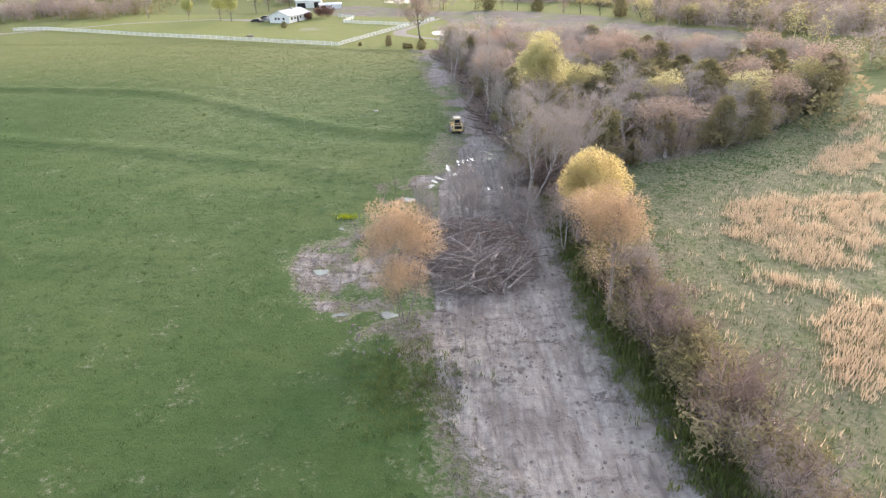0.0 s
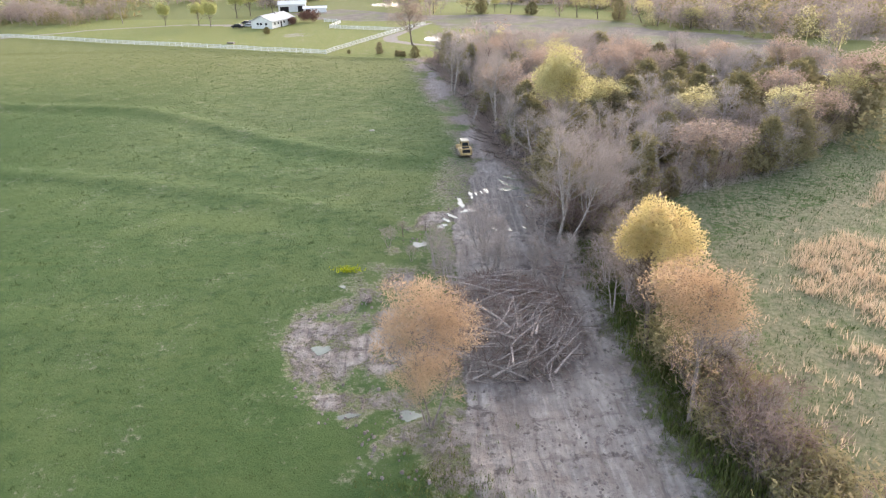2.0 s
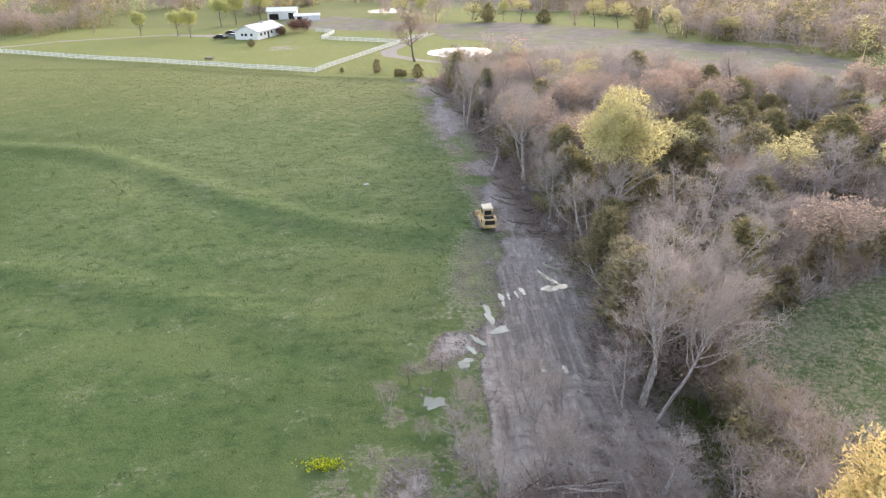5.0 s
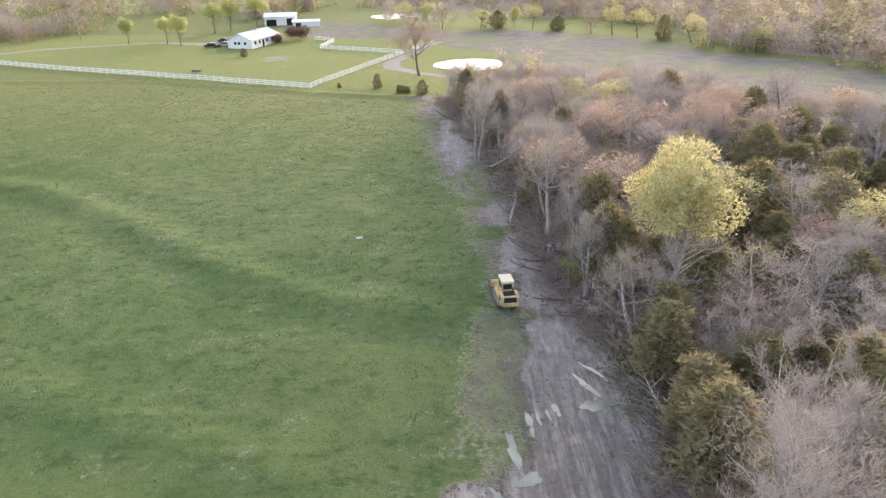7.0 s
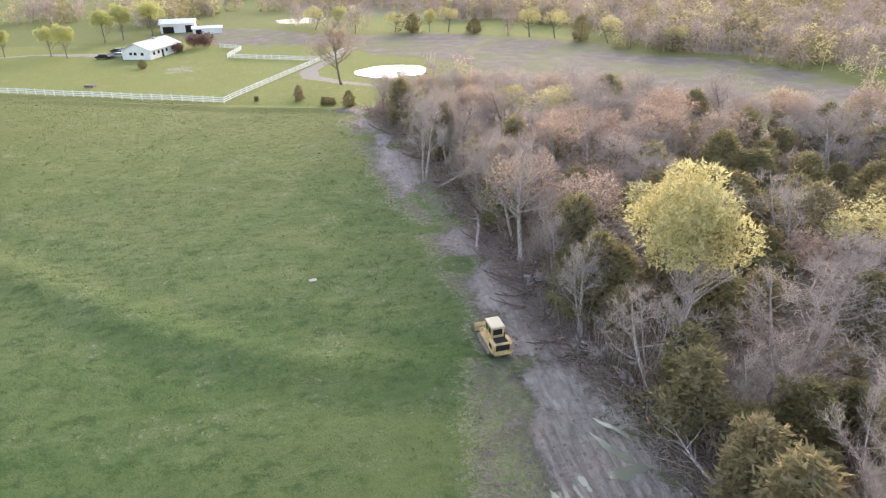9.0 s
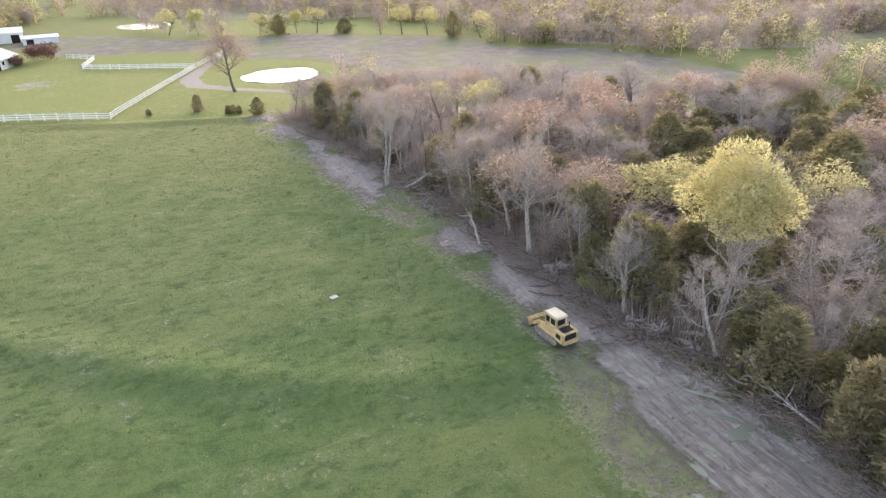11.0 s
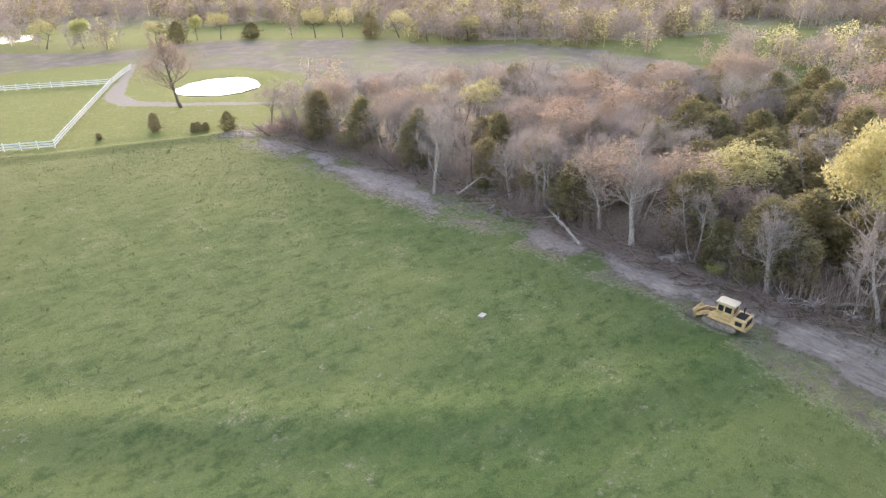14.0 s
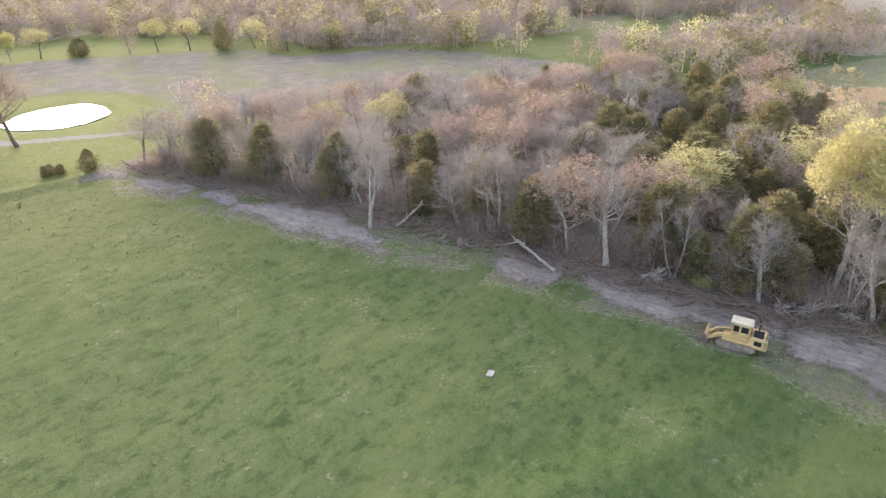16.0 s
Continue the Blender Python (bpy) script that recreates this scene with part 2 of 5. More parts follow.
WEEDS = leafy("green_weeds", ((0.13, 0.175, 0.055), (0.16, 0.20, 0.06), (0.22, 0.225, 0.09)), 0.35)
PLUM = leafy("plum_leaves", ((0.16, 0.085, 0.07), (0.20, 0.11, 0.085), (0.24, 0.14, 0.11)), 0.3)
FLOWERS = leafy("yellow_flowers", ((0.55, 0.55, 0.03), (0.60, 0.58, 0.04), (0.35, 0.45, 0.03)), 0.3)
TURF = leafy("pasture_tufts", ((0.090, 0.138, 0.046), (0.125, 0.168, 0.062), (0.170, 0.195, 0.085)), 0.3, 0.15)
RANK = leafy("rank_grass", ((0.075, 0.115, 0.040), (0.088, 0.130, 0.046), (0.105, 0.145, 0.055)), 0.25, 0.1)
STRAW = leafy("dry_straw", ((0.71, 0.54, 0.37), (0.78, 0.62, 0.44), (0.68, 0.55, 0.39)), 0.45, 0.08)
WHITE_VINYL = plain("white_vinyl", (0.80, 0.79, 0.76), 0.45, 0.0, 0.08)
SIDING = plain("white_siding", (0.78, 0.77, 0.75), 0.55, 0.0, 0.1, 0.8)
ROOF_GREY = plain("pale_roofing", (0.55, 0.55, 0.56), 0.6, 0.0, 0.15, 0.7)
METAL_WHITE = plain("white_sheet_metal", (0.78, 0.78, 0.77), 0.4, 0.0, 0.08, 0.5)
GLASS_DARK = plain("dark_window_glass", (0.03, 0.035, 0.04), 0.08, 0.0, 0.2, 2.0, 0.0)
DARK = plain("dark_door_and_bay_shade", (0.025, 0.022, 0.02), 0.9)
YELLOW_PAINT = plain("worn_yellow_paint", (0.74, 0.53, 0.26), 0.6, 0.0, 0.35, 1.4)
CREAM_PAINT = plain("cream_roof_paint", (0.66, 0.58, 0.43), 0.5, 0.0, 0.12, 1.4)
STEEL = plain("muddy_steel", (0.30, 0.25, 0.21), 0.6, 0.35, 0.4, 2.2)
TRACK_MUD = plain("mud_caked_tracks", (0.36, 0.30, 0.25), 0.9, 0.0, 0.45, 2.5, 0.03)
BLACK_AND_VENT_SHADE = plain("dull_black_and_vent_shade", (0.03, 0.028, 0.026), 0.7)
ROOT_SOIL = plain("root_soil", (0.32, 0.265, 0.235), 0.95, 0.0, 0.5, 1.6, 0.08)
STONE = plain("pale_stone", (0.50, 0.47, 0.42), 0.8, 0.0, 0.25, 2.0, 0.02)
CAR_DARK = plain("dark_car_paint", (0.03, 0.032, 0.04), 0.2, 0.3, 0.1)
CAR_SILVER = plain("silver_car_paint", (0.55, 0.56, 0.58), 0.25, 0.4, 0.1)
WOOD_POLE = bark("pole_wood", (0.40, 0.35, 0.30), (0.24, 0.20, 0.17))


# ---- meshes ----
class Geo:
    """Vertices and faces of one mesh."""

    def __init__(self):
        self.v, self.f = [], []

    def tube(self, points, radii, sides=5, cap=True):
        base = len(self.v)
        for i, p in enumerate(points):
            ahead = Vector(points[min(i + 1, len(points) - 1)]) - Vector(points[max(i - 1, 0)])
            ahead = ahead.normalized() if ahead.length > 1e-6 else Vector((0, 0, 1))
            side = ahead.cross(Vector((0.31, 0.87, 0.38))).normalized()
            up = ahead.cross(side)
            for k in range(sides):
                a = 2 * math.pi * k / sides
                self.v.append(Vector(p) + (side * math.cos(a) + up * math.sin(a)) * radii[i])
        for i in range(len(points) - 1):
            for k in range(sides):
                a, b = base + i * sides + k, base + i * sides + (k + 1) % sides
                self.f.append((a, b, b + sides, a + sides))
        if cap:
            self.f.append(tuple(base + k for k in reversed(range(sides))))
            self.f.append(tuple(base + (len(points) - 1) * sides + k for k in range(sides)))
        return self

    def sliver(self, p, way, width, rng):
        """A thin tapering twig or leaf."""
        side = way.cross(Vector((rng.uniform(-1, 1), rng.uniform(-1, 1), rng.uniform(-1, 1))))
        side = side.normalized() * width * 0.5 if side.length > 1e-6 else Vector((width * 0.5, 0, 0))
        b = len(self.v)
        self.v += [p - side, p + side, p + way]
        self.f.append((b, b + 1, b + 2))

    def leaf(self, p, size, rng):
        a = Vector((rng.gauss(0, 1), rng.gauss(0, 1), rng.gauss(0, 1))).normalized()
        b = a.cross(Vector((rng.gauss(0, 1), rng.gauss(0, 1), rng.gauss(0, 1)))).normalized()
        k = len(self.v)
        self.v += [p - a * size * 0.6, p + b * size * 0.45, p + a * size * 0.6, p - b * size * 0.4]
        self.f.append((k, k + 1, k + 2, k + 3))

    def prism(self, outline, x0, x1):
        """An outline of (y, z) drawn out along x."""
        b, n = len(self.v), len(outline)
        self.v += [Vector((x0, y, z)) for y, z in outline] + [Vector((x1, y, z)) for y, z in outline]
        self.f += [tuple(b + i for i in range(n)), tuple(b + n + i for i in reversed(range(n)))]
        self.f += [(b + i, b + n + i, b + n + (i + 1) % n, b + (i + 1) % n) for i in range(n)]
        return self

    def box(self, x0, x1, y0, y1, z0, z1):
        return self.prism([(y0, z0), (y1, z0), (y1, z1), (y0, z1)], x0, x1)

    def mesh(self, name, material, bevel=0.0):
        data = bpy.data.meshes.new(name)
        data.from_pydata([tuple(p) for p in self.v], [], self.f)
        if bevel:
            bm = bmesh.new()
            bm.from_mesh(data)
            bmesh.ops.recalc_face_normals(bm, faces=bm.faces)
            bmesh.ops.bevel(bm, geom=list(bm.edges), offset=bevel, segments=2, affect="EDGES", profile=0.5)
            bm.to_mesh(data)
            bm.free()
        data.materials.append(material)
        return data


def part(name, data, parent, label=""):
    ob = new(name, data)
    ob.parent = parent
    return tagged(ob, label)


def base(name, label, category, group="", m=None):
    ob = new(name)
    ob.empty_display_size = 0.3
    if m is not None:
        ob.matrix_basis = m
    return tagged(ob, label, category, group)


def fast_mesh(name, verts, tris, material, tone=None):
    data = bpy.data.meshes.new(name)
    data.vertices.add(len(verts))
    data.vertices.foreach_set("co", np.asarray(verts, dtype=np.float32).ravel())
    size = tris.shape[1]
    data.loops.add(tris.size)
    data.loops.foreach_set("vertex_index", np.asarray(tris, dtype=np.int32).ravel())
    data.polygons.add(len(tris))
    data.polygons.foreach_set("loop_start", np.arange(0, tris.size, size, dtype=np.int32))
    if tone is not None:
        layer = data.attributes.new("tone", "FLOAT", "POINT")
        layer.data.foreach_set("value", np.asarray(tone, dtype=np.float32))
    data.update(calc_edges=True)
    data.materials.append(material)
    return data


# ---- the plan, in metres: y runs ahead along the clearing, x to its right ----
CLEARING = [(2, 10), (1.9, 28), (-0.9, 35), (-4, 40), (-8.5, 43.5), (-12, 48), (-16.5, 57), (-16, 61), (-12, 64), (-8, 70), (-6.5, 78), (-6, 85), (-1.8, 89),
            (-0.8, 95), (0, 102), (1.2, 108), (2.8, 112), (1.8, 118), (1.4, 126), (-0.2, 137), (-2, 146), (-3.6, 157), (-4.2, 170), (-5.6, 181), (-8, 193),
            (-3, 197), (0, 187), (2.6, 170), (4.5, 158), (7, 142), (8, 126), (9, 110), (10.5, 99), (12, 86), (13, 75), (13.4, 60), (13, 45), (15.5, 35), (17.5, 28), (20, 10)]
WOODS = [(12, 76), (19, 83), (31, 89), (47, 96.5), (65, 114), (74, 126), (84, 136), (80, 152), (62, 164), (50, 174), (34, 182), (12, 190), (0, 197), (-2, 194), (1, 184), (3, 169), (5, 157), (7.5, 142), (8.5, 126), (9.5, 110), (11, 99)]
STRIP = [(16.8, 22), (15, 36), (13.2, 46), (13.6, 60), (13, 76), (19, 83), (20, 70), (20.5, 58), (20, 46), (21.5, 36), (23, 30), (24, 20)]
TAN = [(21, 15), (22, 36), (20.5, 50), (23, 62), (26, 74), (36, 80), (52, 90), (70, 108), (86, 130), (96, 136), (118, 126), (150, 112), (170, 80), (170, 10)]
GREEN_STRIP = [(18, 66), (22, 62), (34, 76), (54, 88), (70, 108), (84, 132), (80, 134), (60, 112), (46, 98), (20, 86)]
YARD = [(-150, 257.5), (-85, 228.4), (-31, 206.2), (-10.7, 251), (-2, 268), (-12, 295), (-80, 300), (-150, 310)]
VERGE = [(-40, 206), (-25, 200), (-5, 194), (8, 199), (20, 213), (22, 240), (14, 250), (-1, 266), (-10.5, 251), (-30.5, 206.3)]
LOT = [(-28, 284), (0, 280), (4, 256), (20, 250), (26, 236), (22, 205), (50, 180), (64, 168), (90, 155), (104, 165), (104, 205), (96, 225), (76, 240), (74, 262), (60, 274), (30, 296), (-4, 302), (-40, 330), (-62, 320), (-45, 292)]
ROAD = [(12, 208, 1.1), (4, 213.5, 1.2), (-6, 221.5, 1.3), (-13, 229, 2.2), (-14, 237, 2.2), (-8, 252, 1.2), (0, 272, 1.0)]
DRIVE = [(-220, 205, 2.0), (-159, 250, 1.6), (-130, 272, 1.1), (-95, 284, 1.1), (-72, 278, 3.0)]
RIGHT_MEADOW = [(104, 180), (122, 176), (180, 140), (215, 120), (215, 150), (175, 185), (125, 205)]
FAR_MEADOW = [(-30, 345), (16, 305), (48, 288), (72, 270), (84, 282), (66, 318), (24, 345), (-20, 372)]
BERMS = [([(-160, 152), (-100, 149.5), (-59, 142), (-43.5, 131), (-24, 115), (-13, 108.5), (-2, 105.5)], 0.42, 2.2), ([(-110, 117), (-75, 108), (-43, 99), (-18, 89), (-9, 84)], 0.28, 2.2),
         ([(-150, 219), (-110, 221), (-70, 217), (-34, 202.5), (-5, 193.5)], 0.3, 1.5), ([(-110, 70), (-60, 66), (-30, 60)], 0.15, 2.5)]
STRAW_PATCHES = [[(29, 67), (40, 76), (55, 75), (42, 53), (36, 55), (31, 59)],
                 [(28, 53), (30, 56), (38, 52), (36, 50)],
                 [(30, 44), (35, 49), (39, 49), (30, 34), (29, 37)],
                 [(43, 79), (51, 88), (72, 102), (62, 87), (53, 82)],
                 [(80, 126), (91, 132), (76, 109), (65, 101)]]
PUDDLES = ((1.0, 88.6, 0.36, 1.5, 10), (1.7, 86.0, 0.7, 0.6, 20), (2.46, 91.3, 0.24, 1.15, 8), (3.15, 91.7, 0.14, 0.6, 10), (3.9, 92.1, 0.13, 0.5, 8), (4.58, 92.6, 0.2, 0.8, 5), (8.4, 96.9, 0.22, 1.4, 38), (7.45, 95.1, 0.32, 1.5, 26),
           (7.7, 93.0, 1.25, 0.6, 5), (9.4, 86.4, 0.25, 1.0, 15), (-4.3, 76.8, 0.9, 0.7, 30), (-1.6, 81.5, 0.7, 0.5, 30), (-1.0, 83.4, 0.25, 0.8, 40), (-0.3, 84.6, 0.3, 0.9, 30), (4.4, 80.4, 0.22, 0.5, 0), (6.1, 80.2, 0.22, 0.5, 0), (7.9, 80.5, 0.2, 0.4, 0),
           (-12.2, 57.4, 0.9, 0.5, 10), (-4.9, 49.0, 0.8, 0.5, 20), (-9.3, 49.2, 0.7, 0.3, 10), (-11.5, 67.6, 0.3, 0.3, 0))
POND, POND_FAR = (7.2, 232.4, 8.3, 8.4), (-18, 350, 9.3, 8.5)


def value_noise(x, y, scale, seed):
    """Smooth lattice noise, 0 to 1."""
    x, y = x / scale + 57.3 * seed, y / scale + 31.7 * seed
    i, j = np.floor(x).astype(np.int64), np.floor(y).astype(np.int64)
    u, v = x - i, y - j
    u, v = u * u * (3 - 2 * u), v * v * (3 - 2 * v)

    def at(a, b):
        h = (a * 374761393 + b * 668265263 + seed * 974634 + 1442695) & 0x7FFFFFFF
        h = ((h ^ (h >> 13)) * 1274126177) & 0x7FFFFFFF
        return ((h ^ (h >> 16)) & 0xFFFF) / 65535.0
    return (at(i, j) * (1 - u) + at(i + 1, j) * u) * (1 - v) + (at(i, j + 1) * (1 - u) + at(i + 1, j + 1) * u) * v


def reach(x, y, outline):
    """Metres into an outline (negative: outside)."""
    best, inside = np.full(np.shape(x), 1e9), np.zeros(np.shape(x), dtype=bool)
    for (ax, ay), (bx, by) in zip(outline, outline[1:] + outline[:1]):
        best = np.minimum(best, line_distance(x, y, ax, ay, bx, by)[0])
        if ay != by:
            inside ^= ((ay > y) != (by > y)) & (x < (bx - ax) * (y - ay) / (by - ay) + ax)
    return np.where(inside, best, -best)


def line_distance(x, y, ax, ay, bx, by):
    dx, dy = bx - ax, by - ay
    k = np.clip(((x - ax) * dx + (y - ay) * dy) / max(dx * dx + dy * dy, 1e-9), 0, 1)
    return np.hypot(x - ax - k * dx, y - ay - k * dy), k


def height(x, y):
    x, y = np.asarray(x, dtype=float), np.asarray(y, dtype=float)
    z = (value_noise(x, y, 38, 3) - 0.5) * 0.5 + (value_noise(x, y, 7, 4) - 0.5) * 0.16
    for line, tall, wide in BERMS:
        near = np.full(x.shape, 1e9)
        for (ax, ay), (bx, by) in zip(line, line[1:]):
            near = np.minimum(near, line_distance(x, y, ax, ay, bx, by)[0])
        z += tall * np.exp(-(near / wide) ** 2) - 0.35 * tall * np.exp(-((near - 2 * wide) / wide) ** 2)
    inside = np.clip(reach(x, y, CLEARING) / 2.5, 0, 1)
    rough = (value_noise(x, y, 1.5, 5) - 0.5) * 0.20 + (value_noise(x * 2.2, y * 0.35, 1.0, 6) - 0.5) * 0.34
    for px, py, rx, ry, _ in PUDDLES:
        d = np.hypot(x - px, y - py) / (max(rx, ry) + 0.5)
        rough *= np.clip((d - 0.9) / 0.6, 0, 1)
    z += inside * (rough - 0.15)
    for cx, cy, rx, ry in (POND, POND_FAR):
        z -= 0.6 * np.clip(1.35 - np.hypot((x - cx) / rx, (y - cy) / ry), 0, 0.5) / 0.5
    return z


def level(x, y):
    return float(height(np.array([x]), np.array([y]))[0])


def soft(d, wide):
    return np.clip(0.5 + d / (2 * wide), 0, 1)


def ground():
    xs = np.concatenate([np.arange(-900, -160, 40), np.arange(-160, -60, 2.0), np.arange(-60, -22, 0.9), np.arange(-22, 24, 0.42), np.arange(24, 100, 1.0), np.arange(100, 220, 3.0), np.arange(220, 940, 40)])
    ys = np.concatenate([np.arange(-300, 10, 30), np.arange(10, 135, 0.42), np.arange(135, 215, 0.7), np.arange(215, 330, 1.6), np.arange(330, 420, 5.0), np.arange(420, 1500, 45)])
    gx, gy = np.meshgrid(xs, ys)
    x, y = gx.ravel(), gy.ravel()
    verts = np.stack([x, y, height(x, y)], axis=1)
    w, h = len(xs), len(ys)
    k = (np.arange(h - 1)[:, None] * w + np.arange(w - 1)[None, :]).ravel()
    data = fast_mesh("ground", verts, np.stack([k, k + 1, k + 1 + w, k + w], axis=1), GROUND)
    data.polygons.foreach_set("use_smooth", np.ones(len(data.polygons), dtype=bool))
    soil = soft(reach(x, y, CLEARING) - 0.6, np.where(y < 90, 4.2, 3.2))
    regrown = value_noise(x, y, 5.5, 8) * 0.6 + value_noise(x, y, 1.9, 9) * 0.4
    left_part = np.clip((-1.0 + 0.02 * y - x) / 4, 0, 1) * (y < 88) * (y > 30)
    soil -= left_part * np.clip((regrown - 0.30) * 3.4, 0, 0.9)
    soil -= np.clip((y - 96) / 8, 0, 1) * np.clip((regrown - 0.55) * 2.0, 0, 0.4) * (y < 130)
    soil = np.where(left_part > 0.2, np.minimum(soil, 0.42 - 1.0 * (regrown - 0.5)), soil)
    trodden = np.clip((4.6 - x) / 3.5, 0, 1) * np.clip((y - 86) / 4, 0, 1) * np.clip((112 - y) / 5, 0, 1)
    soil = np.where(trodden > 0, np.maximum(soil - trodden * (0.55 + 1.2 * (regrown - 0.5)), np.minimum(soil, 0.34)), soil)
    soil -= np.clip((y - 118) / 10, 0, 1) * np.clip((regrown - 0.50) * 2.6, 0, 0.6)
    soil = np.clip(soil, 0, 1)
    tan = np.maximum(soft(reach(x, y, TAN), 3), 0.56 * soft(reach(x, y, GREEN_STRIP) + 1.0, 2))
    litter = np.maximum(soft(reach(x, y, WOODS), 2.0), soft(reach(x, y, STRIP) + 1.0, 1.5) * 0.9)
    far = (np.hypot(x, y - 120) > 150) * ((y > 330) | (x > 90)) * 1.0
    clear = np.maximum.reduce([reach(x, y, p) for p in (RIGHT_MEADOW, FAR_MEADOW, LOT, YARD, VERGE, TAN)])
    litter = np.maximum(litter, far * np.clip(-clear / 4, 0, 1) * np.clip((x + 60) / 50, 0, 1) * (0.35 + 0.5 * value_noise(x, y, 30, 31)))
    lawn = np.maximum.reduce([soft(reach(x, y, YARD), 1.0), soft(reach(x, y, VERGE), 1.5), 0.9 * soft(reach(x, y, FAR_MEADOW), 3)])
    lot = soft(reach(x, y, LOT), 3)
    stone = np.zeros(len(x))
    for path in (ROAD, DRIVE):
        for (ax, ay, aw), (bx, by, bw) in zip(path, path[1:]):
            d, k = line_distance(x, y, ax, ay, bx, by)
            stone = np.maximum(stone, soft(aw + (bw - aw) * k - d, 0.7))
    stone = np.maximum(stone, 0.45 * soft(1 - np.hypot((x + 46) / 6.5, (y - 248) / 6), 0.2))
    one = np.ones(len(x))
    wet = soft(1 - np.hypot((x - 5.2) / 6.5, (y - 88.5) / 9.5), 0.25)
    for name, four in (("soil_cover", (soil, tan, litter, wet)), ("yard_cover", (lawn, lot, stone, one))):
        layer = data.attributes.new(name, "FLOAT_COLOR", "POINT")
        layer.data.foreach_set("color", np.stack(four, axis=1).astype(np.float32).ravel())
    return tagged(new("ground", data), "green pasture with a scraped grey dirt strip and dry meadow", "ground", kind="structure")


ground()


# ---- trees ----
def bend(p, way, length, steps, rng, lift=0.15, shake=0.22):
    """A wandering polyline."""
    points, way = [Vector(p)], Vector(way).normalized()
    for _ in range(steps):
        way = (way + Vector((rng.gauss(0, shake), rng.gauss(0, shake), rng.gauss(0, shake) + lift))).normalized()
        points.append(points[-1] + way * (length / steps))
    return points


def framework(seed, tall, spread, first, limbs, stems=1, splay=0.12, trunk=0.16, subs=4, sides=6):
    """Trunk, limbs and branches, and the fine branches on which twigs grow."""
    rng = random.Random(seed)
    wood, fine = Geo(), []
    for s in range(stems):
        turn = 2 * math.pi * (s + rng.random() * 0.6) / stems
        lean = splay * (1 if stems > 1 else 0.5)
        top = tall * (1 if s == 0 else rng.uniform(0.75, 0.98))
        r0 = trunk / math.sqrt(stems) * rng.uniform(0.85, 1.1)
        line = bend((0.15 * math.cos(turn) * (stems > 1), 0.15 * math.sin(turn) * (stems > 1), -0.25), (math.cos(turn) * lean * 2.4, math.sin(turn) * lean * 2.4, 1), top * 0.96, 8, rng, 0.05, 0.07)
        radii = [r0 * (1.35 if i == 0 else 1 - 0.86 * i / 8) for i in range(9)]
        wood.tube(line, radii, sides)
        for b in range(max(3, limbs // stems)):
            t = first + (0.97 - first) * (b + rng.random()) / max(3, limbs // stems)
            i = min(int(t * 8), 7)
            p = line[i].lerp(line[i + 1], t * 8 - i)
            a = b * 2.4 + turn + rng.gauss(0, 0.35)
            rise = rng.uniform(0.35, 0.95) + 0.5 * max(0, t - 0.6)
            length = spread * tall * (1.12 - 0.75 * (t - first) / (1 - first)) * rng.uniform(0.75, 1.15)
            limb = bend(p, (math.cos(a), math.sin(a), rise), length, 5, rng, 0.12, 0.17)
            r = max(0.018, r0 * 0.42 * (1.05 - 0.7 * t))
            wood.tube(limb, [r * (1 - 0.8 * k / 5) for k in range(6)], 4, False)
            fine.append(limb[2:])
            for c in range(subs):
                k = rng.randint(1, 4)
                q = limb[k].lerp(limb[k + 1], rng.random())
                way = (limb[k + 1] - limb[k]).normalized() + Vector((rng.gauss(0, 0.6), rng.gauss(0, 0.6), rng.gauss(0.25, 0.4)))
                sub = bend(q, way, length * rng.uniform(0.3, 0.55), 3, rng, 0.1, 0.25)
                wood.tube(sub, [r * 0.45, r * 0.36, r * 0.26, r * 0.12], 3, False)
                fine.append(sub)
    return wood, fine, rng


def twigs(fine, count, rng, length=0.75, width=0.035, geo=None):
    geo = geo or Geo()
    for _ in range(count):
        line = fine[rng.randrange(len(fine))]
        k = rng.randrange(len(line) - 1)
        p = line[k].lerp(line[k + 1], rng.random())
        way = (line[k + 1] - line[k]).normalized() * 0.7 + Vector((rng.gauss(0, 0.6), rng.gauss(0, 0.6), rng.gauss(0.25, 0.5)))
        way = way.normalized() * length * rng.uniform(0.4, 1.2)
        p = p + Vector((rng.gauss(0, 0.16), rng.gauss(0, 0.16), rng.gauss(0, 0.16)))
        geo.sliver(p, way, width * rng.uniform(0.7, 1.3), rng)
    return geo


def leaves(fine, count, rng, size, loose=0.35, geo=None, slim=False):
    geo = geo or Geo()
    for _ in range(count):
        line = fine[rng.randrange(len(fine))]
        k = rng.randrange(len(line) - 1)
        p = line[k].lerp(line[k + 1], rng.random()) + Vector((rng.gauss(0, loose), rng.gauss(0, loose), rng.gauss(0, loose)))
        if slim:
            way = Vector((rng.gauss(0, 1), rng.gauss(0, 1), rng.gauss(0.4, 1))).normalized()
            geo.sliver(p, way * size * rng.uniform(0.8, 1.9), size * rng.uniform(0.35, 0.7), rng)
        else:
            geo.leaf(p, size * rng.uniform(0.55, 1.3), rng)
    return geo


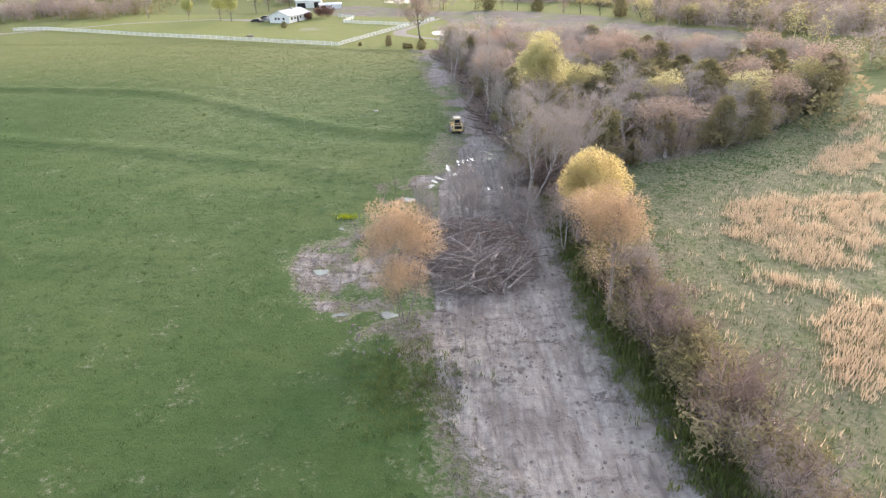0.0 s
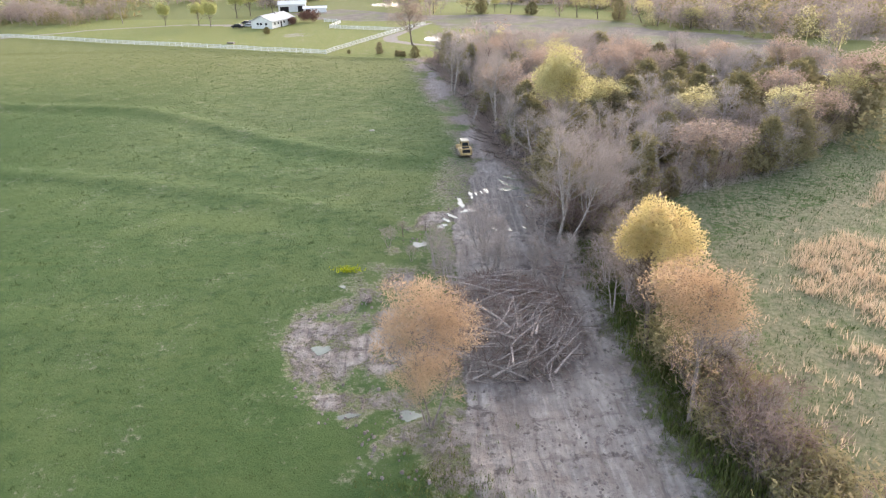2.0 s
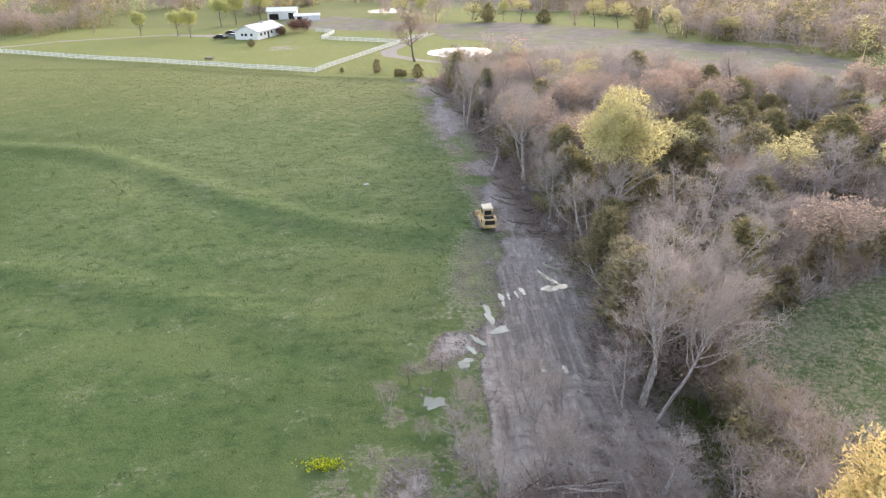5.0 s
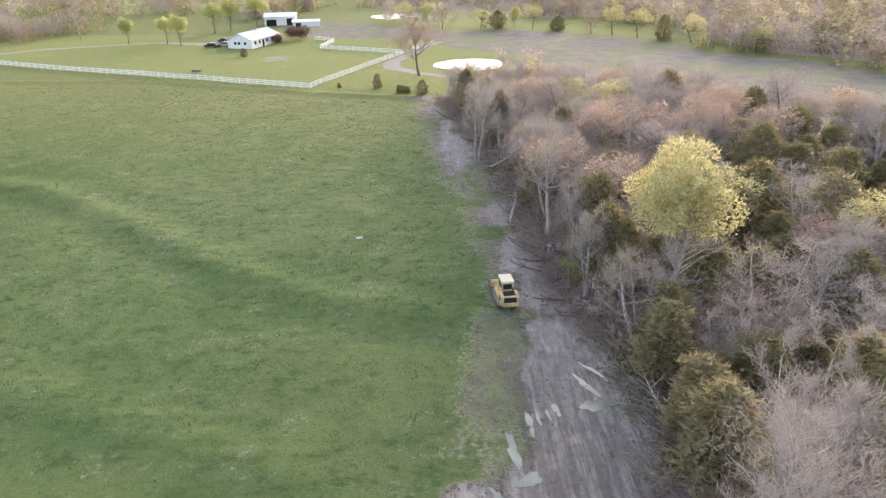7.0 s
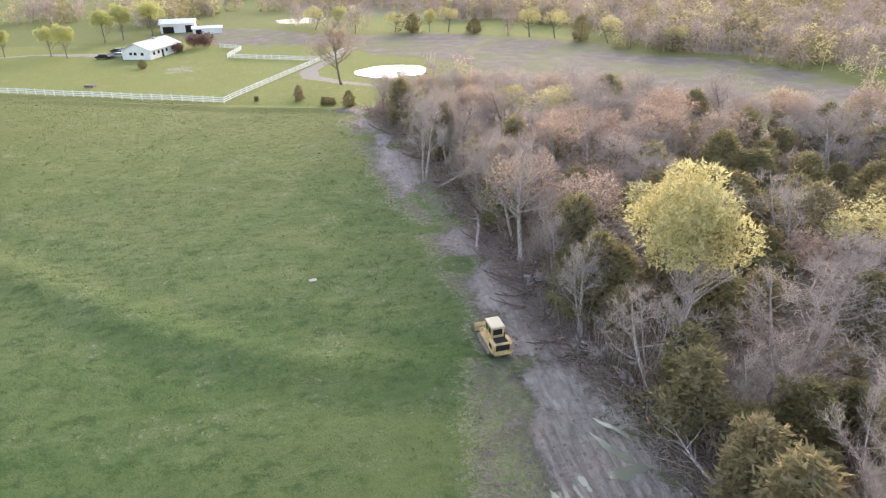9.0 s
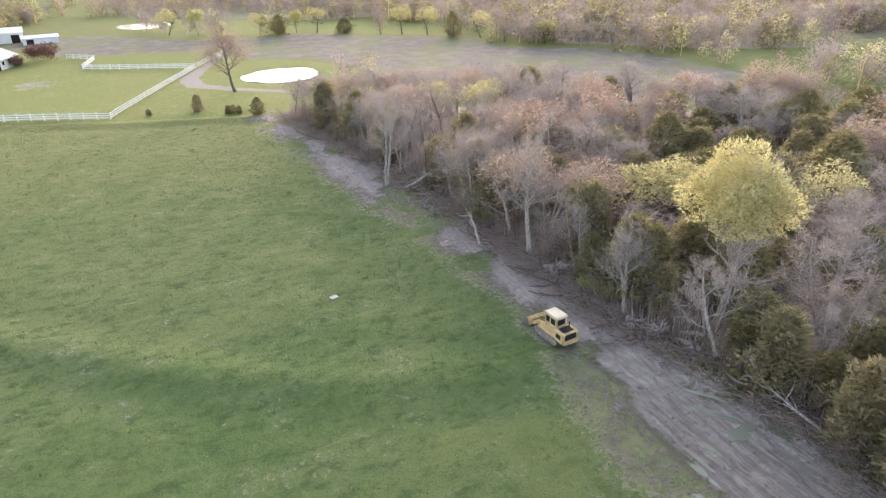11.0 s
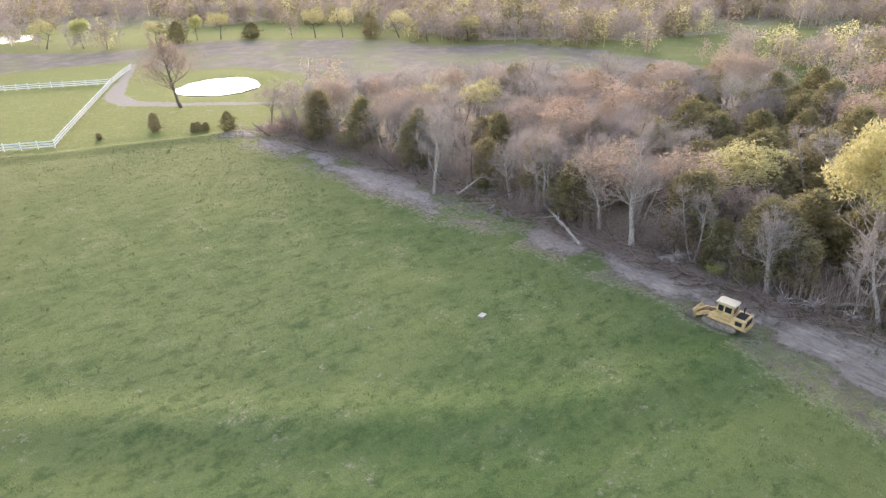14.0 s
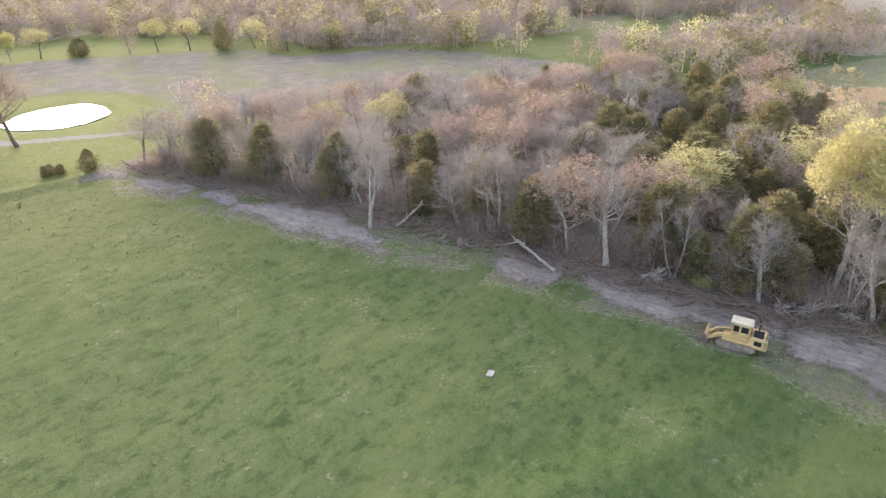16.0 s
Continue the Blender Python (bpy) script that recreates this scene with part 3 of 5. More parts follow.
def dome(seed, cx, cy, low, top, radius, count, lean=(0.0, 0.0)):
    """Lobes of a rounded crown: (centre, half width, half height) of each."""
    rng = random.Random(seed)
    mid, half = low + 0.55 * (top - low), 0.5 * (top - low)
    lobes = [(cx + lean[0], cy + lean[1], mid, 0.5 * radius, 0.5 * half)]
    for k in range(count):
        up = 1.0 - 1.5 * (k + rng.random()) / count
        a, flat = k * 2.4 + rng.gauss(0, 0.35), math.sqrt(max(0.0, 1 - up * up))
        out = rng.uniform(0.42, 0.86)
        r = radius * rng.uniform(0.18, 0.42)
        lobes.append((cx + lean[0] * (1 + up) / 2 + radius * out * flat * math.cos(a), cy + lean[1] * (1 + up) / 2 + radius * out * flat * math.sin(a),
                      mid + half * out * up * (0.85 if up > 0 else 1.0), r, min(r * 1.05, half * 0.5)))
    return lobes


def cloud(seed, lobes, count, long, wide, rise=0.3, hollow=0.5):
    """Leaves or twigs through the lobes of a crown: corners and triangles."""
    rng = np.random.default_rng(seed)
    balls = np.array(lobes)
    weight = balls[:, 3] * balls[:, 3] * balls[:, 4]
    weight[0] *= 0.35
    pick = balls[rng.choice(len(balls), count, p=weight / weight.sum())]
    d = rng.normal(0, 1, (count, 3))
    d /= np.linalg.norm(d, axis=1)[:, None]
    f = (hollow + (1 - hollow) * rng.random(count) ** 0.6) * rng.uniform(0.85, 1.12, count)
    p = pick[:, :3] + d * np.stack([pick[:, 3], pick[:, 3], pick[:, 4]], axis=1) * f[:, None]
    way = d * 0.6 + rng.normal(0, 0.55, (count, 3)) + np.array((0, 0, rise))
    way *= (long * rng.uniform(0.5, 1.3, count) / np.linalg.norm(way, axis=1))[:, None]
    side = np.cross(way, rng.normal(0, 1, (count, 3)))
    side *= (0.5 * wide * rng.uniform(0.6, 1.4, count) / np.maximum(np.linalg.norm(side, axis=1), 1e-6))[:, None]
    verts = np.stack([p - side, p + side, p + way], axis=1).reshape(-1, 3)
    verts[:, 2] = np.maximum(verts[:, 2], 0.05)
    return verts, np.arange(3 * count).reshape(-1, 3)


def geo_arrays(geo):
    return np.array([tuple(p) for p in geo.v]), np.array(geo.f)


def joined(a, b):
    return np.concatenate([a[0], b[0]]), np.concatenate([a[1], b[1] + len(a[0])])


def bare_tree(seed, label, bark_material=BARK_BROWN, twig_material=TWIGS, tall=10, spread=0.34, first=0.28, limbs=15, stems=1, count=2300, width=0.04, trunk=0.17, splay=0.12, length=0.8, subs=4, haze=0):
    root = base("bare_tree", label, "tree")
    wood, fine, rng = framework(seed, tall, spread, first, limbs, stems, splay, trunk, subs)
    part("trunk", wood.mesh("trunk", bark_material), root)
    crown = geo_arrays(twigs(fine, count, rng, length, width))
    if haze:
        crown = joined(crown, cloud(seed, dome(seed, 0, 0, tall * (first - 0.05), tall * 1.02, tall * spread * 1.12, 14), haze, length * 0.8, width * 0.9, 0.5, 0.3))
    part("crown", fast_mesh("crown", *crown, twig_material), root, "fuzz of thin bare twigs")
    return root


def leafing_tree(seed, label, leaf_material, tall=10, radius=3.4, low=3.0, limbs=15, stems=1, count=2400, size=0.24, twig_count=500, bark_material=BARK_BROWN, trunk=0.16, lobes=16, name="leafing_tree", lean=(0.0, 0.0), slim=0.5, hollow=0.5, thin=0):
    """A tree in young leaf with a rounded, lobed crown."""
    root = base(name, label, "tree")
    wood, fine, rng = framework(seed, tall * 0.93, radius / tall * 0.82, max(0.12, low / tall * 0.85), limbs, stems, 0.14, trunk)
    if lean != (0.0, 0.0):
        for v in wood.v:
            k = max(0.0, v.z / tall)
            v.x, v.y = v.x + lean[0] * k, v.y + lean[1] * k
    part("trunk", twigs(fine, twig_count, rng, 0.7, 0.035, wood).mesh("trunk", bark_material), root)
    crown = cloud(seed, dome(seed, 0, 0, low, tall, radius, lobes, lean), count, size, size * slim, 0.25, hollow)
    if thin:
        crown = joined(crown, cloud(seed + 1, dome(seed + 1, 0, 0, low * 0.35, low + 0.35 * (tall - low), radius * 0.85, 8, lean), thin, size * 1.3, size * slim * 0.6, 0.5, 0.2))
    part("crown", fast_mesh("crown", *crown, leaf_material), root, "rounded crown of young leaves")
    return root


def cedar_tree(seed, label, tall=8, wide=2.3, count=2300, low=0.06):
    root = base("cedar_tree", label, "tree")
    rng = random.Random(seed)
    wood, crown = Geo(), Geo()
    line = bend((0, 0, -0.2), (0, 0, 1), tall * 0.95, 5, rng, 0.05, 0.04)
    wood.tube(line, [0.17, 0.14, 0.11, 0.08, 0.05, 0.02], 6)
    lumps = [(rng.uniform(0, 6.3), rng.random(), rng.uniform(0.7, 1.35)) for _ in range(16)]
    for _ in range(count):
        t, a = low + (1 - low) * rng.random() ** 1.25, rng.uniform(0, 2 * math.pi)
        r = wide * math.sqrt(max(0.0, 1 - t ** 2.2)) * min(1, (t - low) * 4 + 0.5)
        bulge = 0.55
        for la, lt, lr in lumps:
            d = abs((a - la + math.pi) % (2 * math.pi) - math.pi)
            bulge = max(bulge, lr * (1 - (d / 0.7) ** 2 - ((t - lt) / 0.13) ** 2))
        r *= bulge * rng.uniform(0.45, 1.05) ** 0.6
        p = Vector((r * math.cos(a), r * math.sin(a), t * tall))
        p += Vector((rng.gauss(0, 0.14), rng.gauss(0, 0.14), rng.gauss(0, 0.18)))
        way = Vector((math.cos(a) * 0.5 + rng.gauss(0, 0.6), math.sin(a) * 0.5 + rng.gauss(0, 0.6), rng.uniform(-0.3, 1.3))).normalized()
        crown.sliver(p, way * rng.uniform(0.22, 0.55), rng.uniform(0.10, 0.22), rng)
    for _ in range(14):
        t, a = rng.uniform(0.1, 0.7), rng.uniform(0, 6.3)
        limb = bend((0, 0, t * tall), (math.cos(a), math.sin(a), 0.35), wide * (1 - t) ** 0.72 * 0.95, 3, rng, 0.05, 0.1)
        wood.tube(limb, [0.05, 0.04, 0.025, 0.01], 3, False)
    part("trunk", wood.mesh("trunk", BARK_BROWN), root)
    part("crown", crown.mesh("crown", CEDAR), root, "dense olive-green needle sprays")
    return root


def shrub(seed, label, material, tall=3, spread=0.55, stems=6, count=1400, leaf=0.0, name="bare_shrub"):
    root = base(name, label, "shrub")
    wood, fine, rng = framework(seed, tall, spread, 0.15, 12, stems, 0.32, 0.07, 2, 3)
    part("branchwork", wood.mesh("branchwork", BARK_BROWN), root)
    crown = leaves(fine, count, rng, leaf, 0.28, None, True) if leaf else twigs(fine, count, rng, 0.6, 0.03)
    part("crown", crown.mesh("crown", material), root)
    return root


def planted(ob, x, y, size=1.0, turn=0.0, wide=None, sink=0.0):
    """Stands a thing on the ground there, or a copy of it if it already stands."""
    m = pose(x, y, level(x, y) - sink, 0, 0, turn) @ Matrix.Diagonal(((wide or size), (wide or size), size, 1))
    if "stands" in ob:
        return copy_thing(ob, m)
    ob["stands"] = 1
    ob.matrix_basis = m
    return ob


# single trees that stand out
planted(leafing_tree(11, "slender tree in orange young leaf beside the brush pile", ORANGE, 12.2, 3.5, 3.0, 30, 3, 11000, 0.25, 900, BARK_DULL, 0.13, 30, "budding_tree", (0, 0), 0.26, 0.15, 5000), -3.5, 47.8)
planted(leafing_tree(12, "tree with ochre-yellow young leaves at the clearing's edge", OCHRE, 12.7, 3.8, 5.2, 40, 1, 15000, 0.24, 1600, BARK_BROWN, 0.2, 30, "leafing_tree", (0, 0), 0.45, 0.3), 14.1, 56.3)
planted(leafing_tree(13, "tree in orange-pink bud on a crooked grey trunk", ORANGE, 12.6, 3.3, 6.4, 34, 1, 9500, 0.22, 600, BARK_DULL, 0.16, 24, "budding_tree", (-1.4, -0.4), 0.34, 0.25, 900), 14.1, 47.0)
planted(leafing_tree(14, "big spreading tree with bright yellow-green young leaves", YELLOW, 16.2, 4.7, 6.6, 50, 1, 9500, 0.36, 2200, BARK_GREY, 0.3, 34, "leafing_tree", (0, 0), 0.5, 0.55), 15.9, 103.4)
planted(bare_tree(15, "tall bare pale-barked tree with slender forking stems", BARK_GREY, TWIGS_PALE, 15.4, 0.24, 0.34, 30, 2, 4200, 0.026, 0.30, 0.07, 0.8, 4, 1500), 10.6, 75.6, 1.0, 200)
planted(bare_tree(27, "bare pale-barked tree leaning out over the brush", BARK_GREY, TWIGS_PALE, 11.5, 0.40, 0.42, 26, 1, 3400, 0.026, 0.15, 0.12, 0.8, 4, 1500), 11.2, 73.8, 1.0, 30).matrix_basis @= Matrix.Rotation(radians(25), 4, Vector((math.sin(radians(30)), math.cos(radians(30)), 0)))
planted(bare_tree(16, "bare many-stemmed vase-shaped pale tree", BARK_GREY, TWIGS_PALE, 12.0, 0.36, 0.22, 48, 6, 8500, 0.026, 0.42, 0.16), 17.5, 83.5)
planted(bare_tree(17, "bare silvery tree with twisted pale limbs", BARK_GREY, TWIGS_PALE, 13.2, 0.25, 0.38, 26, 1, 1500, 0.03, 0.30), 9.2, 122.7)
planted(bare_tree(18, "bare silvery tree leaning over felled brush", BARK_GREY, TWIGS_PALE, 13.5, 0.26, 0.34, 26, 2, 2200, 0.03, 0.30, 0.08, 0.8, 4, 1500), 3.0, 149.2)
planted(bare_tree(19, "large lone bare tree with reddish buds by the pond road", BARK_BROWN, BUDS, 14.0, 0.40, 0.26, 26, 1, 4000, 0.05, 0.26, 0.12, 0.8, 4, 4200), -6.0, 218.6, 0.95, 0, 1.15)

# kinds that repeat through the woods
BARE = [bare_tree(30 + i, "bare tree with mauve-grey twigs in the woods", (BARK_BROWN, BARK_GREY)[i % 2], TWIGS, 10, 0.33, 0.3 + 0.05 * (i % 3), 14, 1 + i % 2, 900, 0.034, 0.19, 0.12, 0.8, 3, 1300) for i in range(5)]
PALE = [bare_tree(40 + i, "bare tree with pale grey bark and twigs", BARK_GREY, TWIGS_PALE, 10, 0.30, 0.36, 16, 1 + i % 2, 1000, 0.034, 0.25, 0.12, 0.8, 4, 500) for i in range(2)]
BUDDING = [leafing_tree(50 + i, "tree in reddish-pink spring bud in the woods", BUDS, 10, 3.3, 3.4, 14, 1 + i % 2, 2300, 0.30, 300, (BARK_GREY, BARK_BROWN, BARK_GREY)[i], 0.17, 16, "budding_tree", (0, 0), 0.42, 0.35) for i in range(3)]
LEAFING = [leafing_tree(60 + i, "tree with pale yellow-green young leaves in the woods", YELLOW, 10, 3.2, 3.2, 14, 1, 2400, 0.32, 300, BARK_BROWN, 0.16, 16) for i in range(2)]
CEDARS = [cedar_tree(70 + i, "dark olive-green cedar in the woods", 7.2, (2.5, 2.9, 2.2, 2.7)[i], 3400) for i in range(4)]
SHRUBS = [shrub(80 + i, "low tangle of bare grey-brown brush", (BRUSH_RED, TWIGS, BRUSH_RED)[i], 3, 0.55, 6, 600) for i in range(3)]
GREEN_SHRUB = shrub(90, "rounded bush in fresh green leaf", FRESH, 2.2, 0.5, 6, 1500, 0.16, "green_bush")
OLIVE_SHRUB = shrub(91, "olive-brown evergreen bush in rough grass", CEDAR, 2.4, 0.55, 6, 1000, 0.19, "olive_bush")
PLUM_SHRUB = shrub(92, "rounded ornamental bush in dark plum leaf by the house", PLUM, 3.4, 0.5, 5, 1500, 0.26, "plum_bush")
SPRING_TREES = [leafing_tree(95 + i, "lawn tree in light green spring leaf", FRESH, 10, 3.5, 2.6, 20, 1, 3600, 0.42, 400, BARK_BROWN, 0.16, 18) for i in range(2)]


def kinds_at(rng, x, y):
    n = float(value_noise(np.array([x]), np.array([y]), 14, 21)[0])
    r = rng.random()
    cedar = (0.27 if y > 148 else 0.42) + 0.5 * (n - 0.5)
    bud = cedar + (0.17 if y > 120 or x > 30 else 0.05)
    if r < cedar:
        return CEDARS[rng.randrange(4)], rng.uniform(0.6, 1.2)
    if r < bud:
        return BUDDING[rng.randrange(3)], rng.uniform(0.75, 1.15)
    if r < bud + 0.035 and x > 18:
        return LEAFING[rng.randrange(2)], rng.uniform(0.7, 1.0)
    if r > 0.86:
        return PALE[rng.randrange(2)], rng.uniform(0.75, 1.15)
    return BARE[rng.randrange(5)], rng.uniform(0.6, 1.1)


KEEP_CLEAR = [(13.5, 104, 3.6), (12, 115.5, 2.4), (15, 98, 2.2), (15.9, 103.4, 4.2), (17, 108, 2.5), (17.5, 83.5, 4.5), (12, 78, 3), (9.2, 122.7, 2.5), (3.4, 150, 2.2)]


def woods():
    rng, stood = random.Random(5), []
    for _ in range(9000):
        x, y = rng.uniform(-2, 84), rng.uniform(76, 197)
        gap = 3.3 if x < 30 or y < 110 else 3.8
        if reach(np.array([x]), np.array([y]), WOODS)[0] < 0.8 or any((x - a) ** 2 + (y - b) ** 2 < gap ** 2 for a, b in stood):
            continue
        if any(math.hypot(x - a, y - b) < r for a, b, r in KEEP_CLEAR):
            continue
        stood.append((x, y))
        ob, size = kinds_at(rng, x, y)
        planted(ob, x, y, size, rng.uniform(0, 360), size * rng.uniform(1.1, 1.4))


woods()
for x, y, k, size in ((14.2, 98.6, 0, 1.2), (12.6, 106.4, 2, 0.75), (19.6, 104.5, 1, 0.95), (18.0, 110.0, 3, 1.1), (13.6, 109.4, 1, 0.95), (11.0, 114.5, 3, 0.8), (13.5, 118.0, 2, 1.2), (69, 117, 0, 1.2), (72, 121, 1, 1.2), (66, 113.5, 3, 1.1),  (22, 92, 0, 1.0), (33, 92.5, 3, 1.0), (43, 96.5, 1, 0.95)):
    planted(CEDARS[k], x, y, size, 40 * k)


def edge_brush():
    """Brush along the clearing's right-hand side, and low shrubs round the woods."""
    rng = random.Random(8)
    for i in range(46):
        y = 24 + 56 * (i + rng.random()) / 46
        t = [p for p in STRIP[:5]]
        x = float(np.interp(y, [p[1] for p in t], [p[0] for p in t])) + rng.uniform(2.0, 5.6)
        ob = rng.choice([SHRUBS[0], SHRUBS[2], OLIVE_SHRUB, OLIVE_SHRUB, OLIVE_SHRUB, OLIVE_SHRUB, OLIVE_SHRUB]) if y > 30 else rng.choice([SHRUBS[0], SHRUBS[2], OLIVE_SHRUB])
        planted(ob, x, y, rng.uniform(1.0, 1.7), rng.uniform(0, 360))
    for x, y, s in ((12.8, 61.5, 0.85), (14.8, 63.0, 0.8), (13.4, 66.5, 0.7), (17.6, 59.5, 0.75), (16.9, 50.5, 0.6), (17.6, 45.0, 0.5)):
        planted(BARE[int(y) % 5], x, y, s, 60 * x, s * 1.2)
    for x, y, s in ((15.6, 46.0, 0.95), (15.9, 48.8, 1.0), (17.0, 43.5, 1.0), (18.9, 41.5, 0.9), (15.4, 53.5, 1.1), (18.6, 53.0, 0.9)):
        planted((SHRUBS[0], OLIVE_SHRUB, SHRUBS[2])[int(x * 10) % 3], x, y, s * 1.3, 50 * x)
    for x, y, s in ((18.5, 62, 0.75), (17.5, 66, 0.8), (16, 69, 0.75), (15.0, 64, 0.6), (17.6, 52, 0.6)):
        planted(BARE[rng.randrange(5)], x, y, s, rng.uniform(0, 360))
    for _ in range(16):
        x, y = rng.uniform(-3.5, 10), rng.uniform(67, 76)
        if (x - 3.8) ** 2 / 30 + (y - 59.2) ** 2 / 30 > 0.5:
            planted(PALE[rng.randrange(2)], x, y, rng.uniform(0.36, 0.62), rng.uniform(0, 360))
    for x, y, s in ((-3.5, 80.5, 0.3), (-6.0, 79.0, 0.3), (-5.0, 73.0, 0.3), (-7.5, 76.0, 0.28), (-2.0, 76.0, 0.3)):
        planted(BARE[rng.randrange(5)], x, y, s, rng.uniform(0, 360))
    for _ in range(46):
        k = rng.uniform(0, 5.9)
        a, b = WOODS[int(k)], WOODS[int(k) + 1]
        x, y = a[0] + (b[0] - a[0]) * (k % 1), a[1] + (b[1] - a[1]) * (k % 1)
        planted(rng.choice(SHRUBS + [OLIVE_SHRUB]), x + rng.uniform(-1.5, 0.5), y + rng.uniform(0, 2), rng.uniform(0.8, 1.6), rng.uniform(0, 360))
    for _ in range(60):
        y = rng.uniform(80, 192)
        x = float(np.interp(y, [76, 99, 110, 126, 142, 157, 169, 184, 194], [13, 12, 11, 10, 9, 6.5, 4.5, 2.5, 0])) + rng.uniform(-0.6, 2.2)
        planted(rng.choice(SHRUBS + [OLIVE_SHRUB]), x, y, rng.uniform(0.5, 1.0), rng.uniform(0, 360))
    for x, y, s in ((-15.4, 204.2, 0.5), (-5.2, 196.8, 0.42), (-10.4, 199.4, 0.24), (-8.4, 199.0, 0.28), (-9.4, 199.9, 0.2), (-24.2, 205.3, 0.22), (-57.4, 252.3, 0.3), (-53, 280, 0.3)):
        planted(CEDARS[int(abs(x)) % 4], x, y, s, 50 * x, s * (1.15 if s > 0.35 else 1.5))


edge_brush()
for x, y, k, s in ((-103, 282, 0, 0.85), (-89.5, 280, 1, 0.9), (-83.6, 275.5, 0, 1.15), (-81, 304.6, 1, 1.25), (-76.8, 311, 0, 1.4), (-68.7, 318, 1, 1.4), (28, 302, 0, 0.9), (-3, 312, 1, 1.0)):
    planted(SPRING_TREES[k], x, y, s, 70 * k + x)
for x, y, s in ((-49.5, 285.4, 1.3), (-46.0, 284.0, 1.1), (-53.0, 277.0, 0.7)):
    planted(PLUM_SHRUB, x, y, s, x)


# ---- distant woods ----
def low_tree(seed, kind):
    """A light tree for the distance: corners and triangles of a tree one metre high."""
    rng = random.Random(seed)
    geo = Geo()
    if kind == "cedar":
        for _ in range(150):
            t, a = rng.random() ** 1.2, rng.uniform(0, 6.3)
            r = 0.34 * math.sqrt(max(0.0, 1 - t ** 2.2)) * rng.uniform(0.5, 1.1)
            geo.sliver(Vector((r * math.cos(a), r * math.sin(a), t * 0.95)), Vector((math.cos(a), math.sin(a), rng.uniform(0, 1))) * 0.075, 0.075, rng)
    else:
        wood, fine, rng = framework(seed, 1.0, 0.36, 0.3, 9, 1, 0.1, 0.016, 2, 3)
        for line in fine[:14]:
            geo.sliver(line[0] * 0.7, line[-1] - line[0] * 0.7, 0.012, rng)
        geo.sliver(Vector((0, 0, 0)), Vector((0, 0, 0.8)), 0.04, rng)
        for _ in range(155):
            line = fine[rng.randrange(len(fine))]
            p = line[rng.randrange(len(line))] + Vector((rng.gauss(0, 0.055), rng.gauss(0, 0.055), rng.gauss(0, 0.055)))
            if kind == "twigs":
                geo.sliver(p, Vector((rng.gauss(0, 0.06), rng.gauss(0, 0.06), abs(rng.gauss(0.06, 0.05)))), 0.022, rng)
            else:
                geo.sliver(p, Vector((rng.gauss(0, 0.03), rng.gauss(0, 0.03), rng.gauss(0.01, 0.03))), 0.036, rng)
    return np.array([tuple(p) for p in geo.v]), np.array(geo.f)


def distant(name, label, material, kind, spots, seed):
    rng = np.random.default_rng(seed)
    kinds = [low_tree(seed * 10 + i, kind) for i in range(3)]
    verts, tris, tones, start = [], [], [], 0
    for i, (x, y, tall) in enumerate(spots):
        v, f = kinds[i % 3]
        a, tone = rng.uniform(0, 6.28), rng.random()
        c, s = math.cos(a) * tall * 1.25, math.sin(a) * tall * 1.25
        verts.append(np.stack([v[:, 0] * c - v[:, 1] * s + x, v[:, 0] * s + v[:, 1] * c + y, v[:, 2] * tall + level(x, y) - 0.1], axis=1))
        tris.append(f + start)
        tones.append(np.full(len(v), tone))
        start += len(v)
    if verts:
        data = fast_mesh(name, np.concatenate(verts), np.concatenate(tris), material, np.concatenate(tones))
        tagged(new(name, data), label, "woods", kind="stuff")


